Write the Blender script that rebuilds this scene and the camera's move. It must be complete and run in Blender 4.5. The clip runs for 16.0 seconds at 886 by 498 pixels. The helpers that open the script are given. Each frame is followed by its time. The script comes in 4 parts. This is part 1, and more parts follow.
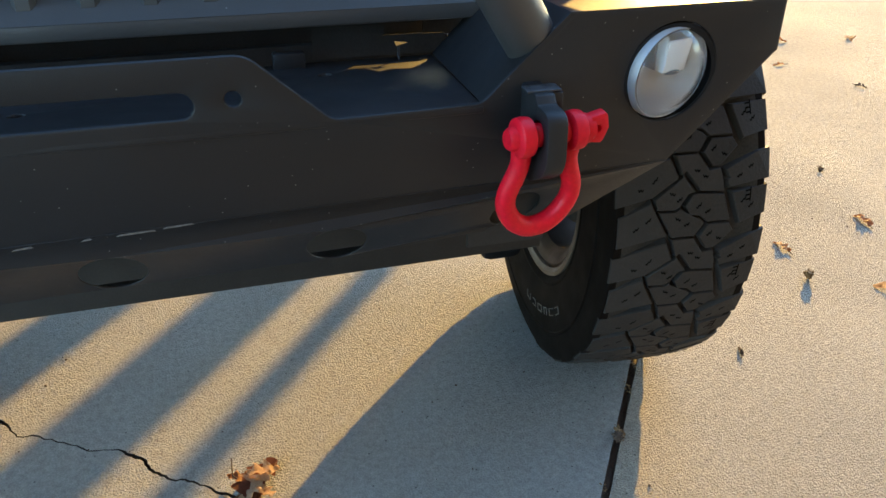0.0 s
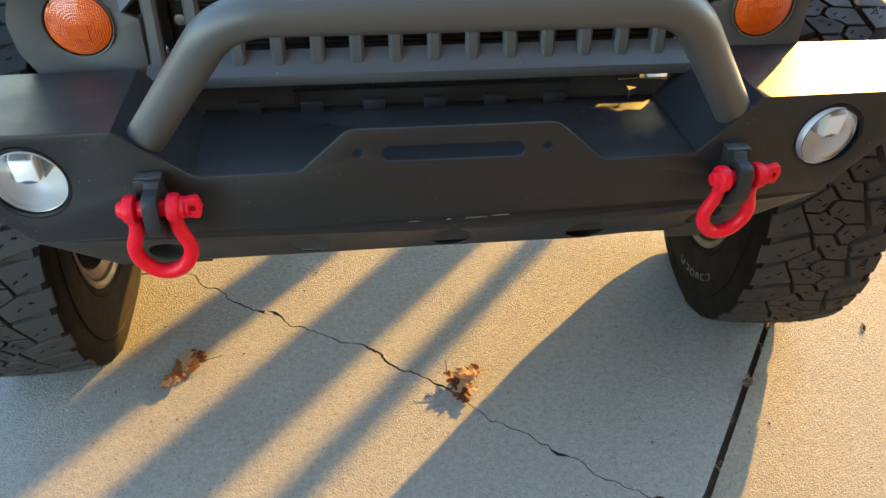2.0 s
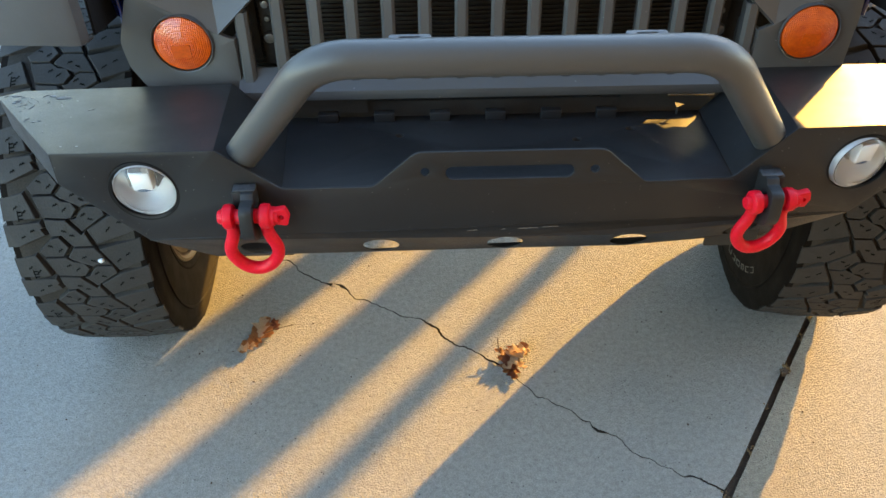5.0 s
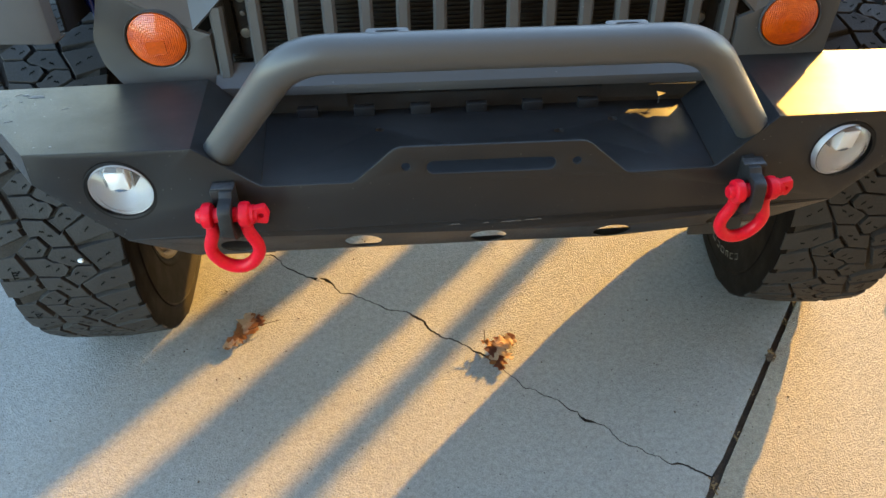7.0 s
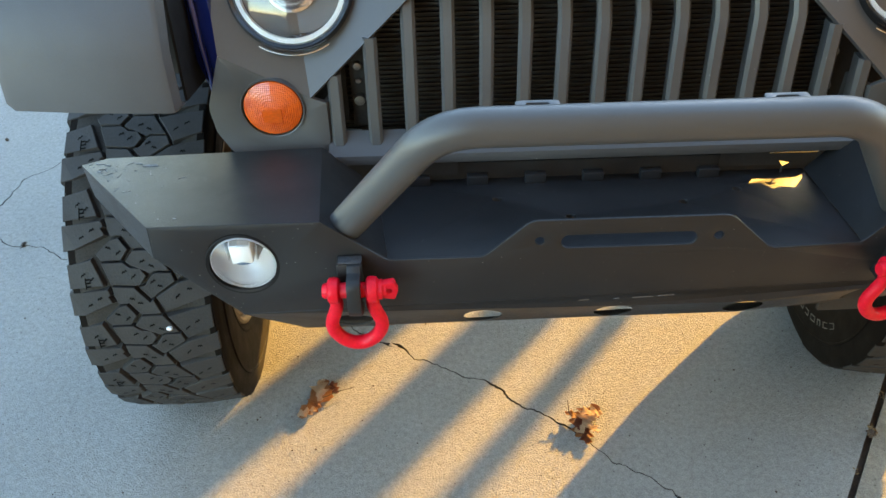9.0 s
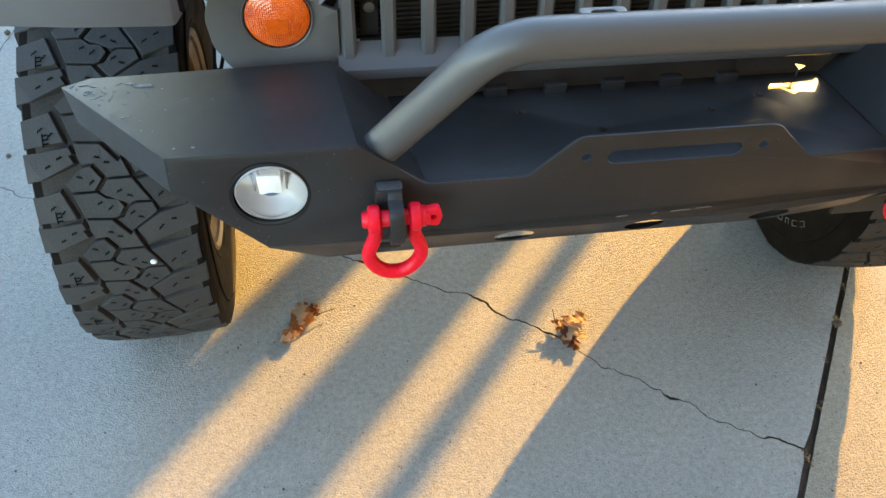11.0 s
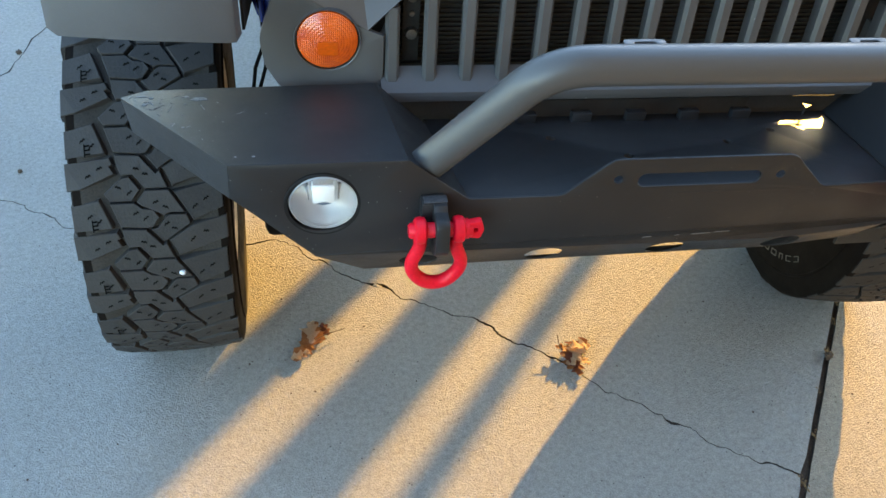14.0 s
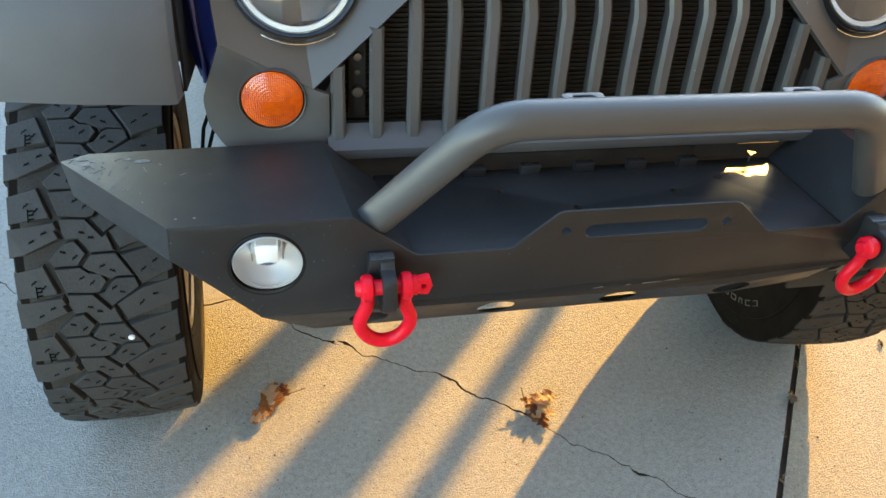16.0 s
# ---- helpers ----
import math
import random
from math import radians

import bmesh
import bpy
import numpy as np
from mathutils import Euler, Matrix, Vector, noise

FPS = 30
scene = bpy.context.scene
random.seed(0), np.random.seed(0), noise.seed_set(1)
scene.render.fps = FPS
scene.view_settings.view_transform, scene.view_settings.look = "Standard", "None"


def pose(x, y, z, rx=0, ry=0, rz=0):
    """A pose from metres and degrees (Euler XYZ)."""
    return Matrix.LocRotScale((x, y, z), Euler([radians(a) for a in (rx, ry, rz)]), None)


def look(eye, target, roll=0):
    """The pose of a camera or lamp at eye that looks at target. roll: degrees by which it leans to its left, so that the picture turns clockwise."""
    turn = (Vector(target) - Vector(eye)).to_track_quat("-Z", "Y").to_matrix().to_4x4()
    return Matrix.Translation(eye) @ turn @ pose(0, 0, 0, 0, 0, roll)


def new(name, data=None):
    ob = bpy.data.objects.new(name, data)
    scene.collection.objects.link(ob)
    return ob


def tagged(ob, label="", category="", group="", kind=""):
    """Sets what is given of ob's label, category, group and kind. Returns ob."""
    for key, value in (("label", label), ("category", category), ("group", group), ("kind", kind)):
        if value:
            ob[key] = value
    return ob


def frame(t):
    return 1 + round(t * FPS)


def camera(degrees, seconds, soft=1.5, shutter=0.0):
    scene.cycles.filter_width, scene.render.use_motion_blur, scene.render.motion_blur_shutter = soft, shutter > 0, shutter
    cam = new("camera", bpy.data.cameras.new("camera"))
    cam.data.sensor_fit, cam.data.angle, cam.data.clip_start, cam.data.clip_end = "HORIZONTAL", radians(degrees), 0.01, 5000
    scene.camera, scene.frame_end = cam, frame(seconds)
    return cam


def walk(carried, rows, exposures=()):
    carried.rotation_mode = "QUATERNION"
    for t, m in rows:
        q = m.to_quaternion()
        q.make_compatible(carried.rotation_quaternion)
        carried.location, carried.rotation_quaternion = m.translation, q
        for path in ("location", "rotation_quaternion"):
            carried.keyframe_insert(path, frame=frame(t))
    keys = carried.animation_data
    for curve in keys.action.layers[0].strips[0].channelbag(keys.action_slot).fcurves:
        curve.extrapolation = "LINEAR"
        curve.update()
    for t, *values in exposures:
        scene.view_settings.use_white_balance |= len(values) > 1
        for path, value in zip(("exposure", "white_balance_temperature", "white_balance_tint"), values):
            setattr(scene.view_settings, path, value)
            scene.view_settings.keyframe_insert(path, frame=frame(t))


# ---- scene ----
cam = camera(59.7, 16.0, soft=1.5)
PATH = [
    (0, (0.116, -0.610, 1.118), (0.580, 0.87, 0.140), 1.6),
    (0.5, (-0.015, -0.84, 1.346), (0.416, 0.725, 0.177), 2.1),
    (1, (-0.067, -0.861, 1.367), (0.215, 0.727, 0.185), 0.9),
    (1.5, (-0.104, -0.861, 1.366), (0.1, 0.722, 0.161), 0.9),
    (2, (-0.116, -0.886, 1.404), (0.068, 0.69, 0.187), 1.0),
    (2.5, (-0.126, -0.903, 1.409), (0.022, 0.672, 0.185), 1.1),
    (3, (-0.127, -0.913, 1.425), (0.04, 0.645, 0.181), 1.6),
    (3.5, (-0.133, -0.934, 1.468), (0.025, 0.609, 0.205), 0.2),
    (4, (-0.125, -0.939, 1.529), (-0.082, 0.565, 0.211), -2.0),
    (4.2, (-0.12, -0.943, 1.548), (-0.093, 0.568, 0.238), -1.2),
    (6.3, (-0.122, -0.936, 1.554), (-0.084, 0.559, 0.226), -0.1),
    (6.5, (-0.12, -0.935, 1.555), (-0.07, 0.556, 0.223), -0.5),
    (7, (-0.113, -0.928, 1.552), (-0.05, 0.561, 0.218), -0.8),
    (7.5, (-0.108, -0.926, 1.557), (-0.016, 0.598, 0.265), 0.8),
    (8, (-0.123, -0.924, 1.566), (-0.039, 0.649, 0.333), 2.4),
    (8.5, (-0.169, -0.922, 1.563), (-0.121, 0.677, 0.363), 1.8),
    (9, (-0.276, -0.86, 1.547), (-0.253, 0.718, 0.318), -1.4),
    (9.5, (-0.375, -0.805, 1.542), (-0.348, 0.705, 0.231), -3.6),
    (10, (-0.423, -0.781, 1.537), (-0.279, 0.655, 0.152), -1.4),
    (10.2, (-0.432, -0.776, 1.528), (-0.249, 0.619, 0.107), -0.3),
    (12.3, (-0.49, -0.814, 1.534), (-0.2, 0.608, 0.158), 4.7),
    (12.5, (-0.498, -0.822, 1.536), (-0.211, 0.626, 0.187), 5.7),
    (13, (-0.52, -0.828, 1.528), (-0.278, 0.607, 0.156), 6.3),
    (13.5, (-0.539, -0.828, 1.536), (-0.281, 0.605, 0.165), 4.1),
    (14, (-0.556, -0.833, 1.537), (-0.24, 0.617, 0.197), 5.5),
    (14.5, (-0.56, -0.829, 1.527), (-0.207, 0.602, 0.176), 6.5),
    (15, (-0.555, -0.825, 1.526), (-0.19, 0.61, 0.181), 6.5),
    (15.5, (-0.546, -0.829, 1.524), (-0.15, 0.678, 0.27), 6.2),
    (16, (-0.519, -0.826, 1.536), (-0.127, 0.699, 0.303), 5.2),
]
EXPOSURES = [(0.0, 3.04, 6150, 5), (1.0, 3.34, 6850, 7), (4.0, 3.48, 7700, 8), (7.0, 3.5, 7600, 8), (8.0, 3.54, 7800, 7), (9.3, 3.64, 7850, 8), (10.2, 3.74, 7900, 9), (12.5, 3.61, 7850, 9), (13.8, 3.55, 7250, 8), (15.0, 3.6, 7850, 9), (16.0, 3.65, 8050, 9)]
walk(cam, [(t, look(eye, target, roll)) for t, eye, target, roll in PATH], EXPOSURES)

# ---------------------------------------------------------------- light
SUN_AZ, SUN_EL = 39.8, 12.0          # degrees from +y towards +x, and above the ground
world = bpy.data.worlds.new("sky")
scene.world = world
world.use_nodes = True
wn = world.node_tree.nodes
sky = wn.new("ShaderNodeTexSky")
sky.sky_type = "NISHITA"
sky.sun_disc = False
sky.dust_density, sky.ozone_density = 0.4, 2.5
sky.sun_elevation = radians(SUN_EL)
sky.sun_rotation = radians(SUN_AZ)
world.node_tree.links.new(sky.outputs[0], wn["Background"].inputs[0])
wn["Background"].inputs[1].default_value = 0.15
sun_data = bpy.data.lights.new("sun", "SUN")
sun_data.energy, sun_data.angle, sun_data.color = 2.5, radians(0.6), (1.0, 0.57, 0.135)
sun = new("sun", sun_data)
ca, sa = math.cos(radians(SUN_EL)), math.sin(radians(SUN_EL))
SUN_DIR = Vector((ca * math.sin(radians(SUN_AZ)), ca * math.cos(radians(SUN_AZ)), sa))
sun.matrix_world = look(SUN_DIR * 30, (0, 0, 0))

# ---------------------------------------------------------------- materials
def node(nt, kind, **values):
    n = nt.nodes.new(kind)
    for key, value in values.items():
        n.inputs[key].default_value = value
    return n


def surface(name, color, rough=0.5, metal=0.0, var=0.15, scale=8.0, fine=300.0, bump=0.15, depth=0.002, spec=0.5,
            tint=None, coat=0.0, trans=0.0, rough_var=0.1, per_object=0.0):
    """A principled material with broad and fine variation, and a fine relief, all in metres."""
    m = bpy.data.materials.new(name)
    m.use_nodes = True
    nt = m.node_tree
    p = nt.nodes["Principled BSDF"]
    geo = nt.nodes.new("ShaderNodeTexCoord")
    wide = node(nt, "ShaderNodeTexNoise", Scale=scale, Detail=5.0, Roughness=0.6)
    small = node(nt, "ShaderNodeTexNoise", Scale=fine, Detail=2.0, Roughness=0.6)
    for n in (wide, small):
        nt.links.new(geo.outputs["Object"], n.inputs["Vector"])
    mix = nt.nodes.new("ShaderNodeMix")
    mix.data_type = "RGBA"
    other = tint or tuple(c * (1 - 2 * var) for c in color)
    mix.inputs[6].default_value = (*color, 1)
    mix.inputs[7].default_value = (*other, 1)
    both = node(nt, "ShaderNodeMath")
    both.operation = "MULTIPLY_ADD"
    both.inputs[1].default_value = 0.5
    half = node(nt, "ShaderNodeMath")
    half.operation = "MULTIPLY"
    half.inputs[1].default_value = 0.5
    nt.links.new(wide.outputs[0], half.inputs[0])
    nt.links.new(small.outputs[0], both.inputs[0])
    nt.links.new(half.outputs[0], both.inputs[2])
    last = both.outputs[0]
    if per_object:
        info = nt.nodes.new("ShaderNodeObjectInfo")
        add = node(nt, "ShaderNodeMath")
        add.operation = "MULTIPLY_ADD"
        add.inputs[1].default_value = per_object
        nt.links.new(info.outputs["Random"], add.inputs[0])
        nt.links.new(last, add.inputs[2])
        last = add.outputs[0]
    ramp = nt.nodes.new("ShaderNodeMapRange")
    ramp.inputs[1].default_value, ramp.inputs[2].default_value = 0.32, 0.68
    nt.links.new(last, ramp.inputs[0])
    nt.links.new(ramp.outputs[0], mix.inputs[0])
    nt.links.new(mix.outputs[2], p.inputs["Base Color"])
    rr = nt.nodes.new("ShaderNodeMapRange")
    rr.inputs[1].default_value, rr.inputs[2].default_value = 0.3, 0.7
    rr.inputs[3].default_value, rr.inputs[4].default_value = max(rough - rough_var, 0.02), min(rough + rough_var, 1)
    nt.links.new(wide.outputs[0], rr.inputs[0])
    nt.links.new(rr.outputs[0], p.inputs["Roughness"])
    p.inputs["Metallic"].default_value = metal
    p.inputs["Specular IOR Level"].default_value = spec
    p.inputs["Coat Weight"].default_value = coat
    p.inputs["Transmission Weight"].default_value = trans
    if bump:
        b = node(nt, "ShaderNodeBump", Strength=bump, Distance=depth)
        nt.links.new(small.outputs[0], b.inputs["Height"])
        nt.links.new(b.outputs[0], p.inputs["Normal"])
    return m


def concrete(name, color, dark, grain=300.0, bump=1.0):
    """Weathered concrete: sand grains, scattered dark specks and broad stains."""
    m = surface(name, color, rough=0.9, var=0.1, scale=1.3, fine=grain, bump=bump, depth=0.0014, spec=0.25, tint=dark, rough_var=0.05)
    nt = m.node_tree
    p = nt.nodes["Principled BSDF"]
    base = p.inputs["Base Color"].links[0].from_socket
    geo = nt.nodes["Texture Coordinate"]
    spots = node(nt, "ShaderNodeTexVoronoi", Scale=38.0)
    pits = node(nt, "ShaderNodeTexNoise", Scale=75.0, Detail=3.0)
    for n in (spots, pits):
        nt.links.new(geo.outputs["Object"], n.inputs["Vector"])
    edge = nt.nodes.new("ShaderNodeMapRange")
    edge.inputs[1].default_value, edge.inputs[2].default_value = 0.05, 0.09
    edge.inputs[3].default_value, edge.inputs[4].default_value = 0.35, 1.0
    nt.links.new(spots.outputs["Distance"], edge.inputs[0])
    mott = nt.nodes.new("ShaderNodeMapRange")
    mott.inputs[1].default_value, mott.inputs[2].default_value = 0.35, 0.65
    mott.inputs[3].default_value, mott.inputs[4].default_value = 0.88, 1.08
    nt.links.new(pits.outputs[0], mott.inputs[0])
    sand = node(nt, "ShaderNodeTexVoronoi", Scale=290.0)
    nt.links.new(geo.outputs["Object"], sand.inputs["Vector"])
    grains = nt.nodes.new("ShaderNodeMapRange")
    grains.inputs[1].default_value, grains.inputs[2].default_value = 0.1, 0.75
    grains.inputs[3].default_value, grains.inputs[4].default_value = 1.10, 0.84
    nt.links.new(sand.outputs["Distance"], grains.inputs[0])
    tones = node(nt, "ShaderNodeMath")
    tones.operation = "MULTIPLY"
    nt.links.new(edge.outputs[0], tones.inputs[0])
    nt.links.new(grains.outputs[0], tones.inputs[1])
    mul = node(nt, "ShaderNodeMath")
    mul.operation = "MULTIPLY"
    nt.links.new(tones.outputs[0], mul.inputs[0])
    nt.links.new(mott.outputs[0], mul.inputs[1])
    tone = nt.nodes.new("ShaderNodeMix")
    tone.data_type, tone.blend_type = "RGBA", "MULTIPLY"
    tone.inputs[0].default_value = 1.0
    nt.links.new(base, tone.inputs[6])
    nt.links.new(mul.outputs[0], tone.inputs[7])
    nt.links.new(tone.outputs[2], p.inputs["Base Color"])
    grit = node(nt, "ShaderNodeTexNoise", Scale=grain * 0.62, Detail=5.0, Roughness=0.75)
    nt.links.new(geo.outputs["Object"], grit.inputs["Vector"])
    rough_bump = node(nt, "ShaderNodeBump", Strength=1.0, Distance=0.0062 * bump)
    height = node(nt, "ShaderNodeMath")
    height.operation = "MULTIPLY_ADD"
    height.inputs[1].default_value = -0.55
    nt.links.new(sand.outputs["Distance"], height.inputs[0])
    nt.links.new(grit.outputs[0], height.inputs[2])
    nt.links.new(height.outputs[0], rough_bump.inputs["Height"])
    nt.links.new(nt.nodes["Bump"].outputs[0], rough_bump.inputs["Normal"])
    nt.links.new(rough_bump.outputs[0], p.inputs["Normal"])
    return m


def clear_glass(name, color=(1, 1, 1), rough=0.02):
    m = bpy.data.materials.new(name)
    m.use_nodes = True
    p = m.node_tree.nodes["Principled BSDF"]
    p.inputs["Base Color"].default_value = (*color, 1)
    p.inputs["Roughness"].default_value = rough
    p.inputs["Transmission Weight"].default_value = 1.0
    p.inputs["IOR"].default_value = 1.45
    return m


M_COAT = surface("textured black powder coat", (0.017, 0.0168, 0.0178), rough=0.45, var=0.12, scale=6, fine=900, bump=0.35, depth=0.0008, spec=0.33)
M_TUBE = surface("satin black tube", (0.066, 0.064, 0.062), rough=0.40, var=0.1, scale=5, fine=900, bump=0.2, depth=0.0006)
M_GRILLE = surface("matte charcoal plastic", (0.075, 0.073, 0.072), rough=0.38, var=0.1, scale=5, fine=700, bump=0.2, depth=0.0006)
M_FLARE = surface("grained grey flare plastic", (0.064, 0.064, 0.067), rough=0.55, var=0.1, scale=4, fine=800, bump=0.4, depth=0.0008)
M_DARK = surface("dark underbody", (0.025, 0.022, 0.019), rough=0.8, var=0.3, scale=9)
# mud brown taken near black; shade on the side walls is in this colour
M_RUBBER = surface("muddy tyre rubber darkened for shade", (0.0042, 0.0030, 0.0022), spec=0.10, rough=0.8, var=0.2, scale=14, fine=260, bump=0.35, depth=0.001, tint=(0.0052, 0.0030, 0.0018))
M_TREAD = surface("dusty tread rubber", (0.0125, 0.0115, 0.011), spec=0.4, rough=0.75, var=0.2, scale=20, fine=240, bump=0.45, depth=0.0015, tint=(0.027, 0.024, 0.022), per_object=0.2)
M_VOID = surface("dusty tread groove", (0.019, 0.017, 0.015), spec=0.25, rough=0.85, var=0.3, scale=25, fine=260, bump=0.4, depth=0.001, tint=(0.042, 0.036, 0.030))
M_BLUE = surface("deep blue car paint", (0.008, 0.019, 0.14), rough=0.22, var=0.1, scale=3, fine=2000, bump=0.02, coat=1.0, metal=0.3)
M_RED = surface("glossy red paint", (0.74, 0.006, 0.022), rough=0.42, var=0.12, scale=25, fine=200, bump=0.06, depth=0.001, coat=0.0, spec=0.25)
M_AMBER = surface("amber lens", (0.80, 0.115, 0.003), rough=0.14, var=0.3, scale=30, fine=90, bump=0.0, coat=0.8, tint=(0.50, 0.048, 0.002))


def ribbed(m, scale):
    """Moulded prisms in rows, as on a lamp's lens."""
    nt = m.node_tree
    geo = nt.nodes["Texture Coordinate"]
    waves = []
    for way in ("X", "Z"):
        w = node(nt, "ShaderNodeTexWave", Scale=scale, Distortion=0.0)
        w.bands_direction = way
        nt.links.new(geo.outputs["Object"], w.inputs["Vector"])
        waves.append(w)
    bp = node(nt, "ShaderNodeBump", Strength=0.8, Distance=0.0008)
    both = node(nt, "ShaderNodeMath")
    both.operation = "MULTIPLY"
    for i in (0, 1):
        nt.links.new(waves[i].outputs["Fac"], both.inputs[i])
    nt.links.new(both.outputs[0], bp.inputs["Height"])
    nt.links.new(bp.outputs[0], nt.nodes["Principled BSDF"].inputs["Normal"])


ribbed(M_AMBER, 100.0)
M_WINDOW = surface("clear amber window", (0.75, 0.10, 0.003), rough=0.08, var=0.2, scale=60, bump=0.0, coat=1.0)
M_SCUFF = surface("scuffed bare edge", (0.17, 0.16, 0.15), rough=0.5, var=0.3, scale=90)
M_WORN = surface("coat worn to bare metal", (0.09, 0.095, 0.105), rough=0.4, metal=0.3, var=0.6, scale=130, fine=500, tint=(0.02, 0.02, 0.022))
M_SMEAR = surface("dried dust smear", (0.26, 0.265, 0.28), rough=0.8, var=0.4, scale=160, fine=700)
M_CHROME = surface("bright reflector", (0.9, 0.9, 0.92), rough=0.2, metal=1.0, var=0.04, scale=30, fine=160, bump=0.1, depth=0.001)
M_SATIN = surface("satin silver reflector", (0.50, 0.50, 0.51), rough=0.5, metal=0.55, var=0.04, scale=40, fine=200, bump=0.08, depth=0.001)
# grey stands in for bright plates that mirror dark surroundings
M_FIN = surface("lamp fin with dark reflection in its grey", (0.20, 0.20, 0.205), rough=0.35, metal=0.5, var=0.1, scale=40)
M_BULB = surface("dark bulb glass", (0.06, 0.10, 0.16), rough=0.15, var=0.1, bump=0)
M_STEEL = surface("worn steel", (0.4, 0.39, 0.37), rough=0.35, metal=1.0, var=0.2, scale=12)
M_RIM = surface("bronze-tinted machined rim", (0.07, 0.05, 0.038), rough=0.45, metal=0.9, var=0.2, scale=14)
M_LIP = surface("dusty pale rim lip", (0.13, 0.10, 0.075), rough=0.5, metal=0.3, var=0.2, scale=20)
M_WHITE = surface("white plastic", (0.8, 0.8, 0.8), rough=0.4, var=0.04, scale=10, bump=0)
M_LETTER = surface("off-white tyre lettering", (0.13, 0.115, 0.095), rough=0.7, var=0.2, scale=60)
M_GLASS = clear_glass("clear lens")
M_FLUTED = clear_glass("fluted lens", rough=0.14)
M_SLAB = concrete("grey driveway concrete", (0.352, 0.345, 0.328), (0.260, 0.255, 0.241))
M_SLAB2 = concrete("coarse driveway concrete", (0.315, 0.287, 0.235), (0.225, 0.203, 0.165), grain=240, bump=1.0)
M_EARTH = surface("dark soil", (0.030, 0.023, 0.017), rough=0.95, var=0.3, scale=30, fine=300, bump=0.8, depth=0.004)
M_FIBRE = surface("weathered joint filler", (0.030, 0.021, 0.015), rough=0.95, var=0.3, scale=40, fine=400, bump=0.8, depth=0.004, tint=(0.11, 0.072, 0.045))
M_LAWN = surface("bare ground", (0.30, 0.28, 0.24), rough=0.95, var=0.2, scale=0.6, fine=60, bump=0.5, depth=0.01)
M_LEAF = surface("dry oak leaf", (0.50, 0.23, 0.085), rough=0.6, var=0.3, scale=45, fine=500, bump=0.3, depth=0.001, tint=(0.16, 0.055, 0.025))
M_PALE = surface("pale dry leaf", (0.66, 0.50, 0.34), rough=0.65, var=0.3, scale=45, fine=500, bump=0.3, depth=0.001, tint=(0.45, 0.26, 0.14))
M_RUSSET = surface("russet dry leaf", (0.24, 0.075, 0.035), rough=0.6, var=0.3, scale=60, fine=500, bump=0.3, depth=0.001, tint=(0.12, 0.035, 0.018))
M_LITTER = surface("dry seed litter", (0.24, 0.155, 0.07), rough=0.9, var=0.35, scale=90, tint=(0.10, 0.062, 0.03))
M_TWIG = surface("dead twig", (0.09, 0.06, 0.04), rough=0.9, var=0.3, scale=60)
M_GLOSS = surface("glossy black lamp housing", (0.012, 0.012, 0.013), rough=0.2, var=0.1, bump=0)
M_LINER = surface("black wheel arch plastic", (0.010, 0.010, 0.011), rough=0.7, var=0.2, scale=12, spec=0.2)
M_BLACK = surface("black slit", (0.003, 0.003, 0.003), rough=0.9, bump=0, spec=0.05)
M_WALL = surface("dark sky-blocking wall", (0.045, 0.044, 0.043), rough=0.8, var=0.15, scale=3, fine=60, bump=0.3)
# the brown of sun haze is mixed into the fins' colour
M_RADIATOR = surface("haze-browned radiator fins", (0.055, 0.047, 0.037), rough=0.5, metal=0.3, var=0.2, scale=30)

def thin(m, share):
    """Lets part of the light through a thin dry leaf."""
    nt = m.node_tree
    p, out = nt.nodes["Principled BSDF"], nt.nodes["Material Output"]
    glow = nt.nodes.new("ShaderNodeBsdfTranslucent")
    nt.links.new(p.inputs["Base Color"].links[0].from_socket, glow.inputs["Color"])
    mix = nt.nodes.new("ShaderNodeMixShader")
    mix.inputs[0].default_value = share
    nt.links.new(p.outputs[0], mix.inputs[1])
    nt.links.new(glow.outputs[0], mix.inputs[2])
    nt.links.new(mix.outputs[0], out.inputs["Surface"])


for leafy in (M_LEAF, M_PALE, M_RUSSET):
    thin(leafy, 0.35)


def specks(m, scale, size, color):
    """Scattered pale dust specks and a thin uneven film of dust."""
    nt = m.node_tree
    p = nt.nodes["Principled BSDF"]
    base = p.inputs["Base Color"].links[0].from_socket
    cells = node(nt, "ShaderNodeTexVoronoi", Scale=scale)
    cloud = node(nt, "ShaderNodeTexNoise", Scale=5.0, Detail=4.0)
    for n in (cells, cloud):
        nt.links.new(nt.nodes["Texture Coordinate"].outputs["Object"], n.inputs["Vector"])
    near = nt.nodes.new("ShaderNodeMapRange")
    near.inputs[1].default_value, near.inputs[2].default_value = size, size * 0.6
    nt.links.new(cells.outputs["Distance"], near.inputs[0])
    film = nt.nodes.new("ShaderNodeMapRange")
    film.inputs[1].default_value, film.inputs[2].default_value, film.inputs[4].default_value = 0.5, 0.75, 0.035
    nt.links.new(cloud.outputs[0], film.inputs[0])
    most = node(nt, "ShaderNodeMath")
    most.operation = "MAXIMUM"
    nt.links.new(near.outputs[0], most.inputs[0])
    nt.links.new(film.outputs[0], most.inputs[1])
    mix = nt.nodes.new("ShaderNodeMix")
    mix.data_type = "RGBA"
    nt.links.new(most.outputs[0], mix.inputs[0])
    nt.links.new(base, mix.inputs[6])
    mix.inputs[7].default_value = (*color, 1)
    nt.links.new(mix.outputs[2], p.inputs["Base Color"])


specks(M_COAT, 85.0, 0.06, (0.24, 0.23, 0.22))
specks(M_GRILLE, 30.0, 0.035, (0.30, 0.29, 0.28))

